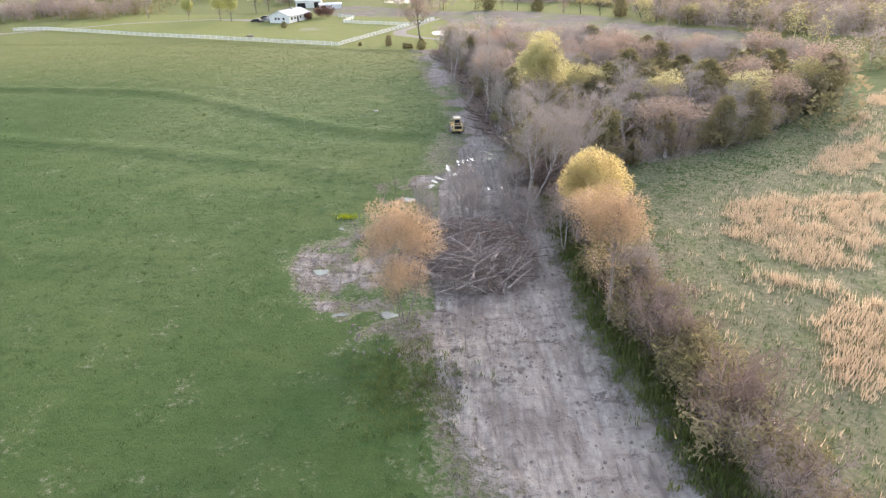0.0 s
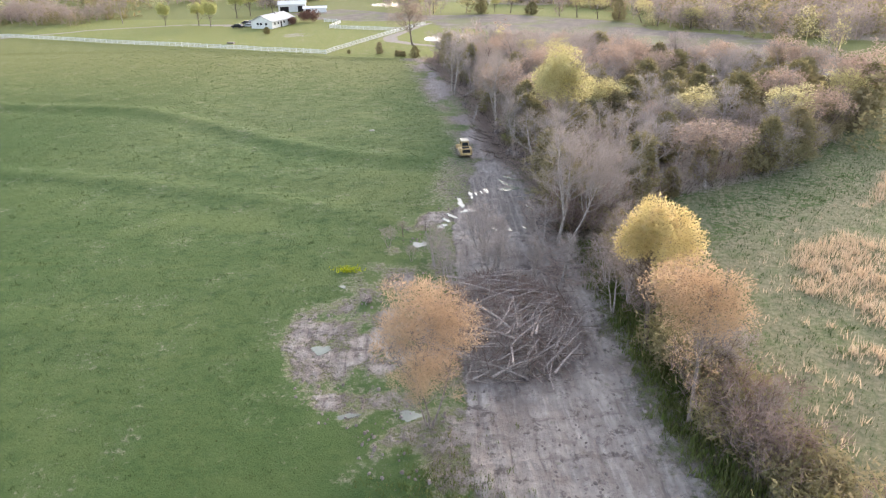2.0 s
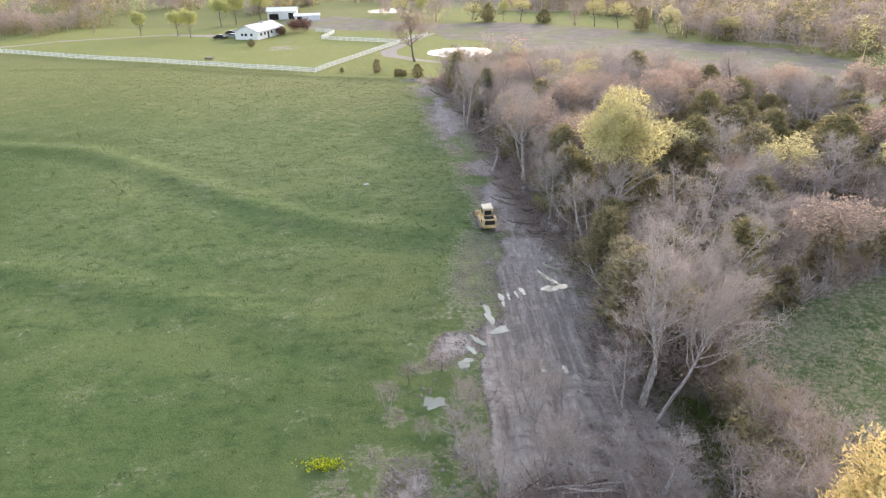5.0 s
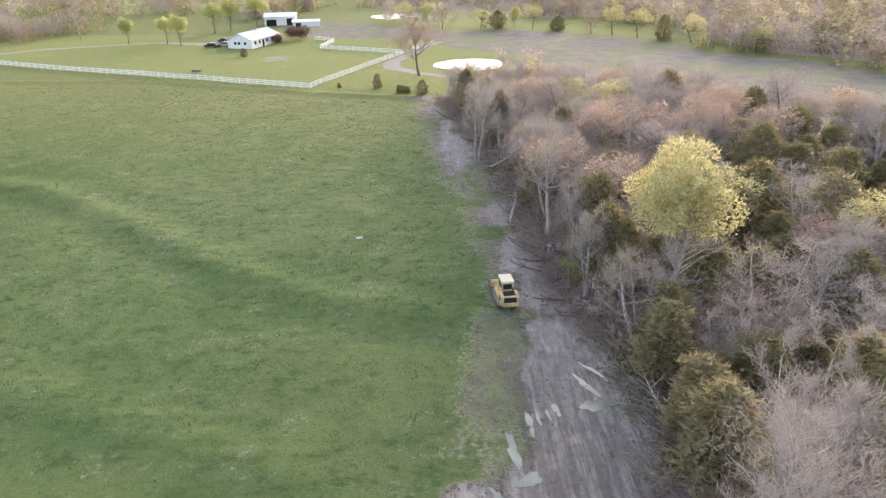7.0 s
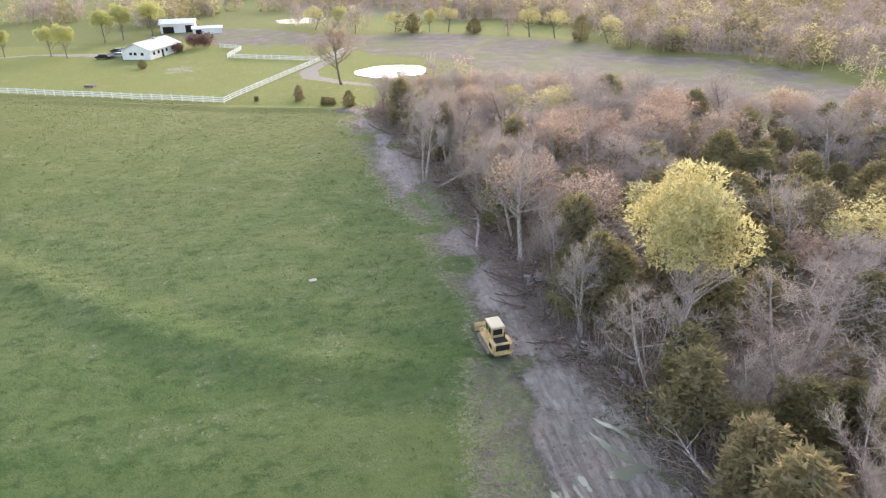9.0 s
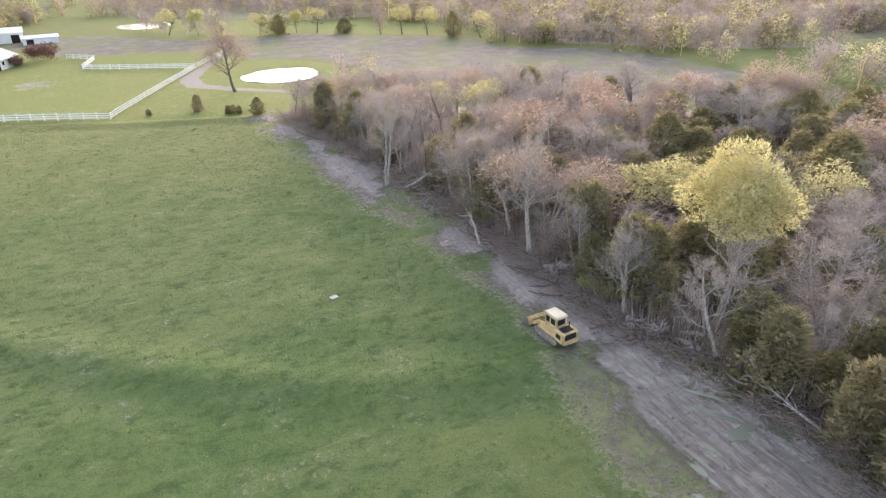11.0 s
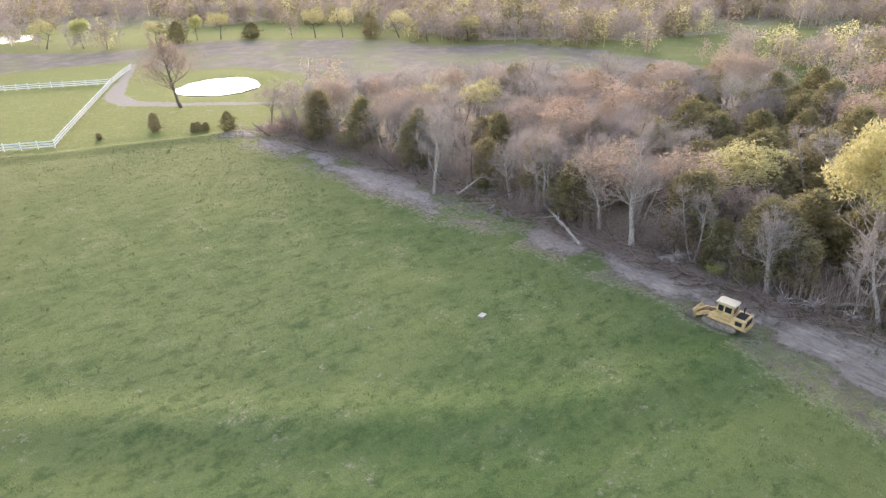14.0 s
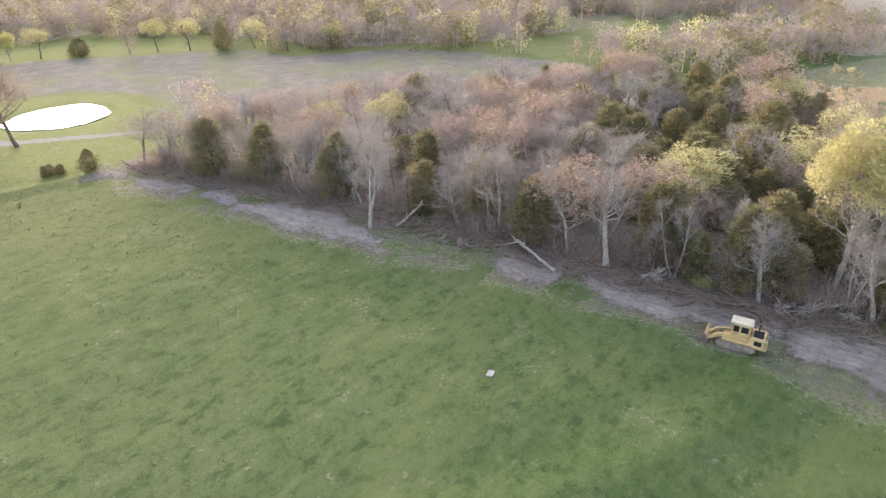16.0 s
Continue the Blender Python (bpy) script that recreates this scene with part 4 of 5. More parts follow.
def far_woods():
    rng = np.random.default_rng(12)
    x, y = rng.uniform(-220, 330, 16000), rng.uniform(95, 470, 16000)
    out = np.full(len(x), -1e9)
    for p in (RIGHT_MEADOW, FAR_MEADOW, LOT, YARD, VERGE, TAN, WOODS, [(-60, 250), (-30, 345), (-40, 300)]):
        out = np.maximum(out, reach(x, y, p))
    field = [(-340, 0), (-340, 235), (-160, 262), (-30, 214), (0, 200), (100, 150), (20, 60), (30, 0)]
    out = np.maximum(out, reach(x, y, field))
    pasture = [(-250, 262), (-140, 285), (-110, 325), (-60, 345), (-60, 300), (-160, 266)]
    out = np.maximum(out, reach(x, y, pasture) + 2)
    thick = value_noise(x, y, 30, 31) * 0.6 + value_noise(x, y, 11, 32) * 0.4
    keep = (out < -2.0) & (thick > np.where(x > 40, 0.24, np.where(x < -40, 0.60, 0.40))) & (np.abs(np.arctan2(x, y - 30)) < 1.15)
    away = np.hypot(x, y - 60)
    keep &= rng.random(len(x)) < np.where(away < 300, 0.66, 0.34)
    for p in ((12, 208, 7), (-18, 354, 20), (6, 234, 16)):
        keep &= np.hypot(x - p[0], y - p[1]) > p[2]
    x, y = x[keep], y[keep]
    sort = rng.random(len(x))
    tall = rng.uniform(6, 11.5, len(x))
    for low, high, name, label, material, kind, seed in ((0, 0.54, "distant_bare_trees", "far bare mauve-grey woods", TWIGS, "twigs", 1), (0.54, 0.70, "distant_cedars", "far dark olive cedars", CEDAR, "cedar", 2),
                                                         (0.70, 0.86, "distant_budding_trees", "far trees in reddish bud", BUDS, "leaves", 3), (0.86, 1.0, "distant_leafing_trees", "far trees in pale yellow-green leaf", YELLOW, "leaves", 4)):
        pick = (sort >= low) & (sort < high)
        distant(name, label, material, kind, list(zip(x[pick], y[pick], tall[pick])), seed)
    row = [(16, 304), (42, 292), (52, 284), (58, 280), (65, 275), (71, 268), (2, 306), (34, 298), (-12, 318), (22, 302), (80, 250), (88, 240), (78, 262)]
    for k, (a, b) in enumerate(row):
        planted((LEAFING[0], CEDARS[1], BARE[0], LEAFING[1])[k % 4], a, b, 0.8 + 0.2 * math.sin(a), 40 * k, 1.05)
    hedge = [(rng.uniform(-195, -138), rng.uniform(288, 335), rng.uniform(5, 9)) for _ in range(150)]
    distant("hedgerow_thicket", "dark tangled thicket along a far road", BRUSHWOOD, "twigs", hedge[:110], 8)
    distant("hedgerow_cedars", "dark cedars in a far thicket", CEDAR, "cedar", [(a, b, 0.6 * t) for a, b, t in hedge[110:]], 9)


far_woods()


# ---- grass ----
def blades(name, label, material, x, y, tall, wide, per, seed, category="grass", lean=0.5, slim=0.10):
    rng = np.random.default_rng(seed)
    n = len(x) * per
    px, py, t, w = (np.repeat(a, per) for a in (x, y, tall, wide))
    a, b = rng.uniform(0, 6.28, n), rng.uniform(0, 6.28, n)
    px, py = px + rng.normal(0, 1, n) * w, py + rng.normal(0, 1, n) * w
    z = height(px, py) - 0.02
    t = t * rng.uniform(0.5, 1.2, n)
    half = np.maximum(0.012, t * slim)
    v = np.empty((n, 3, 3))
    v[:, 0] = np.stack([px - np.cos(a) * half, py - np.sin(a) * half, z], axis=1)
    v[:, 1] = np.stack([px + np.cos(a) * half, py + np.sin(a) * half, z], axis=1)
    v[:, 2] = np.stack([px + np.cos(b) * t * lean * rng.random(n), py + np.sin(b) * t * lean * rng.random(n), z + t], axis=1)
    data = fast_mesh(name, v.reshape(-1, 3), np.arange(3 * n).reshape(-1, 3), material, np.repeat(np.repeat(rng.random(len(x)), per), 3))
    return tagged(new(name, data), label, category, kind="stuff")


def grasses():
    rng = np.random.default_rng(3)
    x, y = 5 - 150 * rng.random(84000) ** 1.35, 22 + 200 * rng.random(84000) ** 1.3
    free = np.maximum.reduce([reach(x, y, p) for p in (CLEARING, VERGE, YARD)]) < -0.3
    free &= (np.abs(x) < 0.72 * y + 8) & (y < 212 - 0.42 * (x + 30)) & (rng.random(len(x)) < np.clip((130 + x) / 60, 0, 1))
    x, y = x[free], y[free]
    blades("pasture_grass", "uneven tufts of green pasture grass", TURF, x, y, rng.uniform(0.08, 0.26, len(x)), np.full(len(x), 0.16), 4, 4)
    k = rng.integers(0, len(x), 2400)
    blades("rank_grass_clumps", "darker rank clumps in the pasture", RANK, x[k], y[k], rng.uniform(0.10, 0.26, 2400), np.full(2400, 0.22), 12, 5)
    x, y = rng.uniform(20, 110, 100000), 18 + 120 * rng.random(100000) ** 1.25
    patch = value_noise(x * 0.8 + y * 0.3, y * 1.3 - x * 0.35, 9, 41) * 0.6 + value_noise(x, y, 3.1, 42) * 0.4
    inside = np.maximum.reduce([reach(x, y, p) for p in STRAW_PATCHES])
    patch = np.where(x < 75, patch * 0.75 + np.clip(inside / 11, -0.2, 0.22) + 0.09, patch)
    free = (reach(x, y, TAN) > 0.5) & (reach(x, y, GREEN_STRIP) < 0.5) & (rng.random(len(x)) < np.clip((patch - 0.45) * 4, 0.03, 0.66)) & (x < 1.0 * y + 12)
    x, y = x[free], y[free]
    blades("dry_grass", "clumps of tall tan dry grass", STRAW, x, y, rng.uniform(0.35, 0.95, len(x)), np.full(len(x), 0.28), 9, 6, lean=0.45, slim=0.055)
    x, y = rng.uniform(18, 95, 26000), 20 + 110 * rng.random(26000) ** 1.3
    free = (np.maximum(reach(x, y, TAN), reach(x, y, GREEN_STRIP)) > 0) & (x < y + 12)
    x, y = x[free], y[free]
    blades("meadow_grass", "rough green tussocks in the dry meadow", TURF, x, y, rng.uniform(0.15, 0.42, len(x)), np.full(len(x), 0.25), 5, 16)
    y = rng.uniform(22, 76, 1700)
    x = np.interp(y, [22, 36, 46, 60, 76], [17.4, 15.6, 14.0, 14.0, 14.0]) + rng.normal(0.3, 1.0, 1700)
    blades("edge_weeds", "rank green weeds along the dirt's edge", WEEDS, x, y, rng.uniform(0.25, 0.75, 1700), np.full(1700, 0.3), 14, 7, "weeds")
    x, y = rng.normal(-2.5, 2.2, 700), rng.normal(39, 3.2, 700)
    blades("regrowth", "patchy green regrowth on the dirt", WEEDS, x, y, rng.uniform(0.15, 0.4, 700), np.full(700, 0.2), 10, 8, "weeds")
    y = rng.uniform(84, 190, 1500)
    x = np.interp(y, [76, 99, 110, 126, 142, 157, 169, 184, 194], [13, 11.4, 10.2, 9.6, 8.6, 6.2, 4, 2, 0]) + rng.normal(0.6, 1.1, 1500)
    keep = value_noise(x, y, 6, 51) > 0.55
    blades("woods_edge_weeds", "green weeds along the woods' edge", WEEDS, x[keep], y[keep], rng.uniform(0.3, 0.7, keep.sum()), np.full(keep.sum(), 0.3), 14, 9, "weeds")


grasses()


# ---- water ----
def water(name, label, x, y, rx, ry, turn=0.0, seed=0, rise=0.0, wobble=0.25):
    rng = random.Random(seed)
    ph = [rng.uniform(0, 6.3) for _ in range(4)]
    geo, n = Geo(), 40
    c, s = math.cos(radians(turn)), math.sin(radians(turn))
    rim = []
    for i in range(n):
        a = 2 * math.pi * i / n
        r = 1 + wobble * (0.5 * math.sin(2 * a + ph[0]) + 0.35 * math.sin(3 * a + ph[1]) + 0.3 * math.sin(5 * a + ph[2]) + 0.2 * math.sin(9 * a + ph[3]))
        rim.append((rx * r * math.cos(a), ry * r * math.sin(a)))
    geo.v = [Vector((x + u * c - v * s, y + u * s + v * c, 0)) for u, v in rim]
    top = rise if rise else float(np.percentile(height(np.array([p.x for p in geo.v]), np.array([p.y for p in geo.v])), 60)) + 0.02
    for p in geo.v:
        p.z = top
    geo.v += [Vector((p.x, p.y, top - 0.3)) for p in geo.v[:n]]
    geo.f = [tuple(range(n))] + [(i, n + i, n + (i + 1) % n, (i + 1) % n) for i in range(n)]
    return tagged(new(name, geo.mesh(name, WATER)), label, "water", kind="structure")


water("pond", "still farm pond mirroring the bright sky", POND[0], POND[1], POND[2] * 1.08, POND[3] * 1.08, 0, 1, level(POND[0], POND[1]) + 0.45, 0.10)
water("pond", "still far pond mirroring the bright sky", POND_FAR[0], POND_FAR[1], POND_FAR[2] * 1.08, POND_FAR[3] * 1.08, 0, 2, level(POND_FAR[0], POND_FAR[1]) + 0.45, 0.10)
for i, (x, y, rx, ry, turn) in enumerate(PUDDLES):
    water("puddle", "shallow puddle of rainwater in a machine rut", x, y, rx, ry, turn, 20 + i, 0.0, 0.45)


# ---- felled wood ----
def log(seed, label, long, thick, stubs=3, material=LOG_PALE, rise=0.0, crooked=0.10):
    root = base("log", label, "log")
    rng = random.Random(seed)
    geo = Geo()
    line = bend((0, 0, thick * 0.8), (1, 0, rise), long, 6, rng, 0.0, crooked)
    line = [Vector((p.x, p.y, max(thick * 0.7, p.z))) for p in line]
    geo.tube(line, [thick * (1 - 0.1 * k) for k in range(7)], 7)
    part("stem", geo.mesh("stem", material), root)
    for _ in range(stubs):
        k = rng.randint(2, 5)
        way = Vector((0.8, rng.choice((-1, 1)) * rng.uniform(0.4, 1.0), rng.uniform(0.05, 0.8)))
        limb = bend(line[k], way, long * rng.uniform(0.2, 0.4), 4, rng, -0.02, 0.2)
        g = Geo().tube(limb, [thick * 0.45, thick * 0.36, thick * 0.27, thick * 0.18, thick * 0.06], 5)
        fork = bend(limb[2], way + Vector((0.3, -way.y * 0.6, 0.3)), long * 0.15, 3, rng, 0, 0.2)
        g.tube(fork, [thick * 0.25, thick * 0.18, thick * 0.1, thick * 0.03], 4)
        part("branch", g.mesh("branch", material), root)
    return root


def brush_pile(x, y, rx, ry, tall):
    root = base("brush_pile", "great heap of uprooted trunks, branches and brush", "brush pile", m=pose(x, y, level(x, y)))
    rng = random.Random(77)

    def heap(r, a):
        return tall * max(0.0, 1 - r * r) * (0.8 + 0.35 * math.sin(3 * a + 1) * r)

    def stem(name, p, way, long, thick, material, forks=0, shake=0.05, label=""):
        line = bend(p - way * long / 2, way, long, 5, rng, -0.004, shake)
        line = [Vector((q.x, q.y, max(q.z, 0.08))) for q in line]
        g = Geo().tube(line, [thick * (1 - 0.14 * k) for k in range(6)], 6)
        for _ in range(forks):
            k = rng.randint(2, 4)
            limb = bend(line[k], way + Vector((rng.gauss(0, 0.5), rng.gauss(0, 0.5), rng.gauss(0.2, 0.3))), long * rng.uniform(0.2, 0.4), 4, rng, 0, 0.12)
            g.tube(limb, [thick * 0.45, thick * 0.36, thick * 0.26, thick * 0.16, thick * 0.05], 4)
        part(name, g.mesh(name, material), root, label)

    for i in range(170):
        a, r = rng.uniform(0, 6.3), math.sqrt(rng.random())
        p = Vector((rx * r * math.cos(a), ry * r * math.sin(a), 0.15 + heap(r, a) * rng.uniform(0.5, 1.0)))
        way = Vector((rng.gauss(0, 1), rng.gauss(0, 1), rng.gauss(0, 0.22))).normalized()
        stem("log", p, way, rng.uniform(1.6, 4.6), rng.uniform(0.03, 0.085), (BARK_DULL, BARK_BROWN, LOG_PALE)[i % 3], i % 2)
    # pale trunks dragged up on the near side, fanning from the foot
    for i in range(46):
        a, r = rng.uniform(-2.7, -0.3), rng.uniform(0.25, 0.95)
        p = Vector((rx * r * math.cos(a), ry * r * math.sin(a), 0.35 + heap(r, a) * rng.uniform(0.9, 1.15)))
        turn = rng.gauss(0.95, 0.35) if p.x > -0.5 else rng.gauss(2.8, 0.5)
        way = Vector((math.cos(turn), math.sin(turn), rng.gauss(0.12, 0.12))).normalized()
        stem("limb", p, way, rng.uniform(2.4, 5.4), rng.uniform(0.05, 0.13), LOG_PALE, 2, 0.045, "pale stripped limb")
    for i in range(26):
        u, v = rng.uniform(-1.1, 0.35), rng.uniform(-0.1, 0.75)
        p = Vector((rx * u, ry * v, 0.35 + heap(min(1.0, math.hypot(u, v)), 0.0) * rng.uniform(0.9, 1.1)))
        way = Vector((1.0, rng.gauss(0.12, 0.28), rng.gauss(0.05, 0.1))).normalized()
        stem("limb", p, way, rng.uniform(2.6, 5.6), rng.uniform(0.05, 0.11), LOG_PALE, 2, 0.045, "pale stripped limb")
    for i in range(110):
        a, r = rng.uniform(-3.1, 0.1), rng.uniform(0.4, 1.08)
        p = Vector((rx * r * math.cos(a), ry * r * math.sin(a), 0.2 + heap(r, a) * 1.05))
        way = Vector((rng.gauss(0, 0.9), rng.gauss(0, 0.7), rng.gauss(0, 0.2))).normalized()
        stem("stick", p, way, rng.uniform(1.2, 3.4), rng.uniform(0.022, 0.055), (LOG_PALE, LOG_PALE, BARK_DULL)[i % 3])
    # tops of uprooted saplings standing out of the heap
    for i in range(60):
        a, r = rng.uniform(0, 6.3), rng.uniform(0.1, 0.95)
        p = Vector((rx * r * math.cos(a), ry * r * math.sin(a), 0.6 + heap(r, a)))
        way = Vector((rng.gauss(0, 0.45), rng.gauss(0, 0.45), 1.0)).normalized()
        stem("sapling", p, way, rng.uniform(1.5, 3.6), rng.uniform(0.02, 0.045), (BARK_GREY, BARK_DULL)[i % 2], 3, 0.10)
    geo = Geo()
    for _ in range(8500):
        a, r = rng.uniform(0, 6.3), math.sqrt(rng.random()) * rng.uniform(0.8, 1.2)
        p = Vector((rx * r * math.cos(a), ry * r * math.sin(a), 0.05 + heap(min(r, 1), a) * rng.uniform(0.3, 1.35)))
        geo.sliver(p, Vector((rng.gauss(0, 0.6), rng.gauss(0, 0.6), rng.gauss(0.35, 0.45))) * 0.9, rng.uniform(0.015, 0.042), rng)
    tagged(part("brushwood", geo.mesh("brushwood", BRUSH_RED), root, "reddish-brown tangle of thin branches"), kind="stuff")


brush_pile(3.2, 60.5, 6.3, 8.9, 2.9)
LOGS = [log(100 + i, "weathered grey felled log with broken limbs", 3.0 + 0.8 * i, 0.11 + 0.02 * i, 2 + i % 3, (LOG_PALE, BARK_BROWN, BARK_DULL)[i % 3]) for i in range(5)]
WINDROW = [(85, 12.4), (92, 12.0), (99, 11.0), (106, 8.8), (112, 8.2), (125, 7.4), (140, 6.4), (155, 4.6), (170, 2.4), (183, 0.6), (192, -1.5)]


def windrow_x(y):
    return float(np.interp(y, [p[0] for p in WINDROW], [p[1] for p in WINDROW]))


def windrow():
    rng = random.Random(9)
    for i in range(310):
        y = rng.uniform(84, 190) if i < 240 else rng.uniform(86, 124)
        x = windrow_x(y) + rng.gauss(0.3, 1.0)
        ob = LOGS[rng.randrange(5)]
        planted(ob, x, y, rng.uniform(0.4, 1.05), rng.choice((95, 250, 110, 160, 40, 300)) + rng.gauss(0, 25))
    for i in range(58):
        y = rng.uniform(92, 132)
        planted((LOGS[0], LOGS[3])[i % 2], windrow_x(y) + rng.gauss(0.4, 0.9), y, rng.uniform(0.8, 1.2), rng.choice((118, 300, 140, 75)) + rng.gauss(0, 18))
    geo = Geo()
    for _ in range(19000):
        y = rng.uniform(82, 193)
        x = windrow_x(y) + rng.gauss(0.4, 1.3)
        geo.sliver(Vector((x, y, level_fast(x, y) + abs(rng.gauss(0, 0.25)))), Vector((rng.gauss(0, 0.6), rng.gauss(0.1, 0.7), abs(rng.gauss(0, 0.22)))), rng.uniform(0.03, 0.08), rng)
    for _ in range(2500):
        y = rng.uniform(66, 88)
        x = rng.uniform(8, 14)
        geo.sliver(Vector((x, y, level_fast(x, y) + abs(rng.gauss(0, 0.15)))), Vector((rng.gauss(0, 0.6), rng.gauss(0.1, 0.7), abs(rng.gauss(0, 0.22)))), rng.uniform(0.03, 0.07), rng)
    tagged(new("felled_brushwood", geo.mesh("felled_brushwood", BRUSHWOOD)), "broken branches strewn along the woods' edge", "brushwood", kind="stuff")


def level_fast(x, y):
    return 0.0


def understory():
    """Saplings, briars and dead stalks standing just inside the woods' edge."""
    rng = np.random.default_rng(61)
    n = 30000
    y = rng.uniform(80, 193, n)
    x = np.interp(y, [p[0] for p in WINDROW], [p[1] for p in WINDROW]) + 1.2 + 7.0 * rng.random(n) ** 1.5
    keep = (value_noise(x, y, 4.0, 71) > 0.36) & (np.hypot(x - 10.5, y - 116) > 4.2)
    x, y = x[keep], y[keep]
    n = len(x)
    stem = rng.random(n) < 0.12
    low = np.where(stem, 0.0, 2.4 * rng.random(n) ** 1.4)
    long, half = np.where(stem, rng.uniform(1.5, 4.5, n), rng.uniform(0.4, 1.0, n)), np.where(stem, 0.035, rng.uniform(0.012, 0.026, n))
    a, b, tip = rng.uniform(0, 6.28, n), rng.uniform(0, 6.28, n), rng.uniform(0.1, 0.9, n) * np.where(stem, 0.25, 1.0)
    z = height(x, y) + low
    v = np.stack([np.stack([x - np.cos(a) * half, y - np.sin(a) * half, z], 1), np.stack([x + np.cos(a) * half, y + np.sin(a) * half, z], 1),
                  np.stack([x + np.cos(b) * tip * long, y + np.sin(b) * tip * long, z + long * 0.85], 1)], axis=1)
    data = fast_mesh("understory", v.reshape(-1, 3), np.arange(3 * n).reshape(-1, 3), BRUSHWOOD, np.repeat(value_noise(x, y, 3.0, 72), 3))
    tagged(new("understory", data), "thicket of bare saplings and briars under the trees", "undergrowth", kind="stuff")
    pick = random.Random(62)
    for x, y, k, size in ((12.4, 110.6, 1, 0.95), (13.4, 119.5, 3, 1.15), (11.6, 139.0, 3, 1.1), (9.8, 146.5, 0, 1.1), (7.4, 158.0, 2, 1.1), (6.4, 171.0, 1, 0.95)):
        planted(CEDARS[k], x, y, size * 1.1, 70 * y, size * 1.05)
    for _ in range(20):
        y = pick.uniform(92, 188)
        planted(PALE[pick.randrange(2)], windrow_x(y) + pick.uniform(1.6, 5.5), y, pick.uniform(0.7, 1.15), pick.uniform(0, 360), pick.uniform(0.5, 0.75))


understory()


windrow()


def root_ball(x, y, size, seed, turn):
    root = base("root_ball", "upturned root ball clotted with grey soil", "tree stump", m=pose(x, y, level(x, y), 0, 0, turn))
    rng = random.Random(seed)
    bm = bmesh.new()
    bmesh.ops.create_icosphere(bm, subdivisions=3, radius=size)
    for v in bm.verts:
        d = v.co.normalized()
        v.co *= 0.75 + 0.5 * noise.noise(d * 1.7 + Vector((seed, 0, 0))) + 0.2 * noise.noise(d * 5)
        v.co.z = v.co.z * 0.8 + size * 0.5
        v.co.x *= 0.7
    data = bpy.data.meshes.new("soil_clod")
    bm.to_mesh(data)
    bm.free()
    data.materials.append(ROOT_SOIL)
    part("soil_clod", data, root)
    for _ in range(12):
        way = Vector((-0.7, rng.gauss(0, 0.8), rng.gauss(0.3, 0.7)))
        line = bend((0, 0, size * 0.6), way, size * rng.uniform(1.3, 2.0), 4, rng, 0, 0.25)
        part("root", Geo().tube(line, [0.09, 0.07, 0.05, 0.03, 0.01], 5).mesh("root", LOG_PALE), root)


for i, (x, y, s, turn) in enumerate(((10.6, 104.5, 1.1, 60), (9.4, 106.6, 0.9, 100), (11.3, 101.5, 0.8, 20), (5.0, 137.5, 0.7, 80), (4.6, 140.0, 0.6, 30), (8.8, 117.5, 0.9, 150), (-8.8, 64.6, 0.5, 0))):
    root_ball(x, y, s, 200 + i, turn)


def fallen_tree(label, x, y, to_x, to_y, thick, rise, seed):
    root = base("fallen_tree", label, "fallen tree", m=pose(x, y, level(x, y)))
    rng = random.Random(seed)
    long = math.hypot(to_x - x, to_y - y)
    line = bend((0, 0, thick), (to_x - x, to_y - y, rise), math.hypot(long, rise), 8, rng, 0.0, 0.09)
    line = [Vector((p.x, p.y, max(p.z, thick * 0.8))) for p in line]
    part("trunk", Geo().tube(line, [thick * (1.1 - 0.1 * k) for k in range(9)], 8).mesh("trunk", BARK_GREY), root)
    for k in range(9):
        i = rng.randint(3, 7)
        way = (line[i + 1] - line[i]).normalized() + Vector((rng.gauss(0, 0.6), rng.gauss(0, 0.6), rng.gauss(0.2, 0.4)))
        limb = bend(line[i], way, long * rng.uniform(0.2, 0.4), 5, rng, 0.02, 0.25)
        limb = [Vector((p.x, p.y, max(p.z, 0.05))) for p in limb]
        part("limb", Geo().tube(limb, [thick * (0.5 - 0.09 * j) for j in range(6)], 5).mesh("limb", BARK_GREY), root)


fallen_tree("pale fallen tree reaching onto the dirt", 5.3, 126.4, 7.9, 131.8, 0.20, 1.5, 301)
fallen_tree("long grey fallen trunk propped on its root ball", 8.4, 118.8, 16.0, 113.8, 0.24, 1.9, 302)
fallen_tree("pale fallen trunk with bowed limbs", 12.0, 104.0, 12.7, 98.2, 0.2, 1.3, 303)
fallen_tree("broken fallen tree lying over brush", 12.4, 89.5, 9.9, 96.5, 0.11, 1.2, 304)
fallen_tree("grey fallen trunk in the meadow's edge", 19.0, 29.5, 22.5, 32.5, 0.13, 0.8, 305)
fallen_tree("fallen tree with splayed bare limbs", 4.6, 146.5, 8.0, 144.5, 0.16, 1.4, 306)


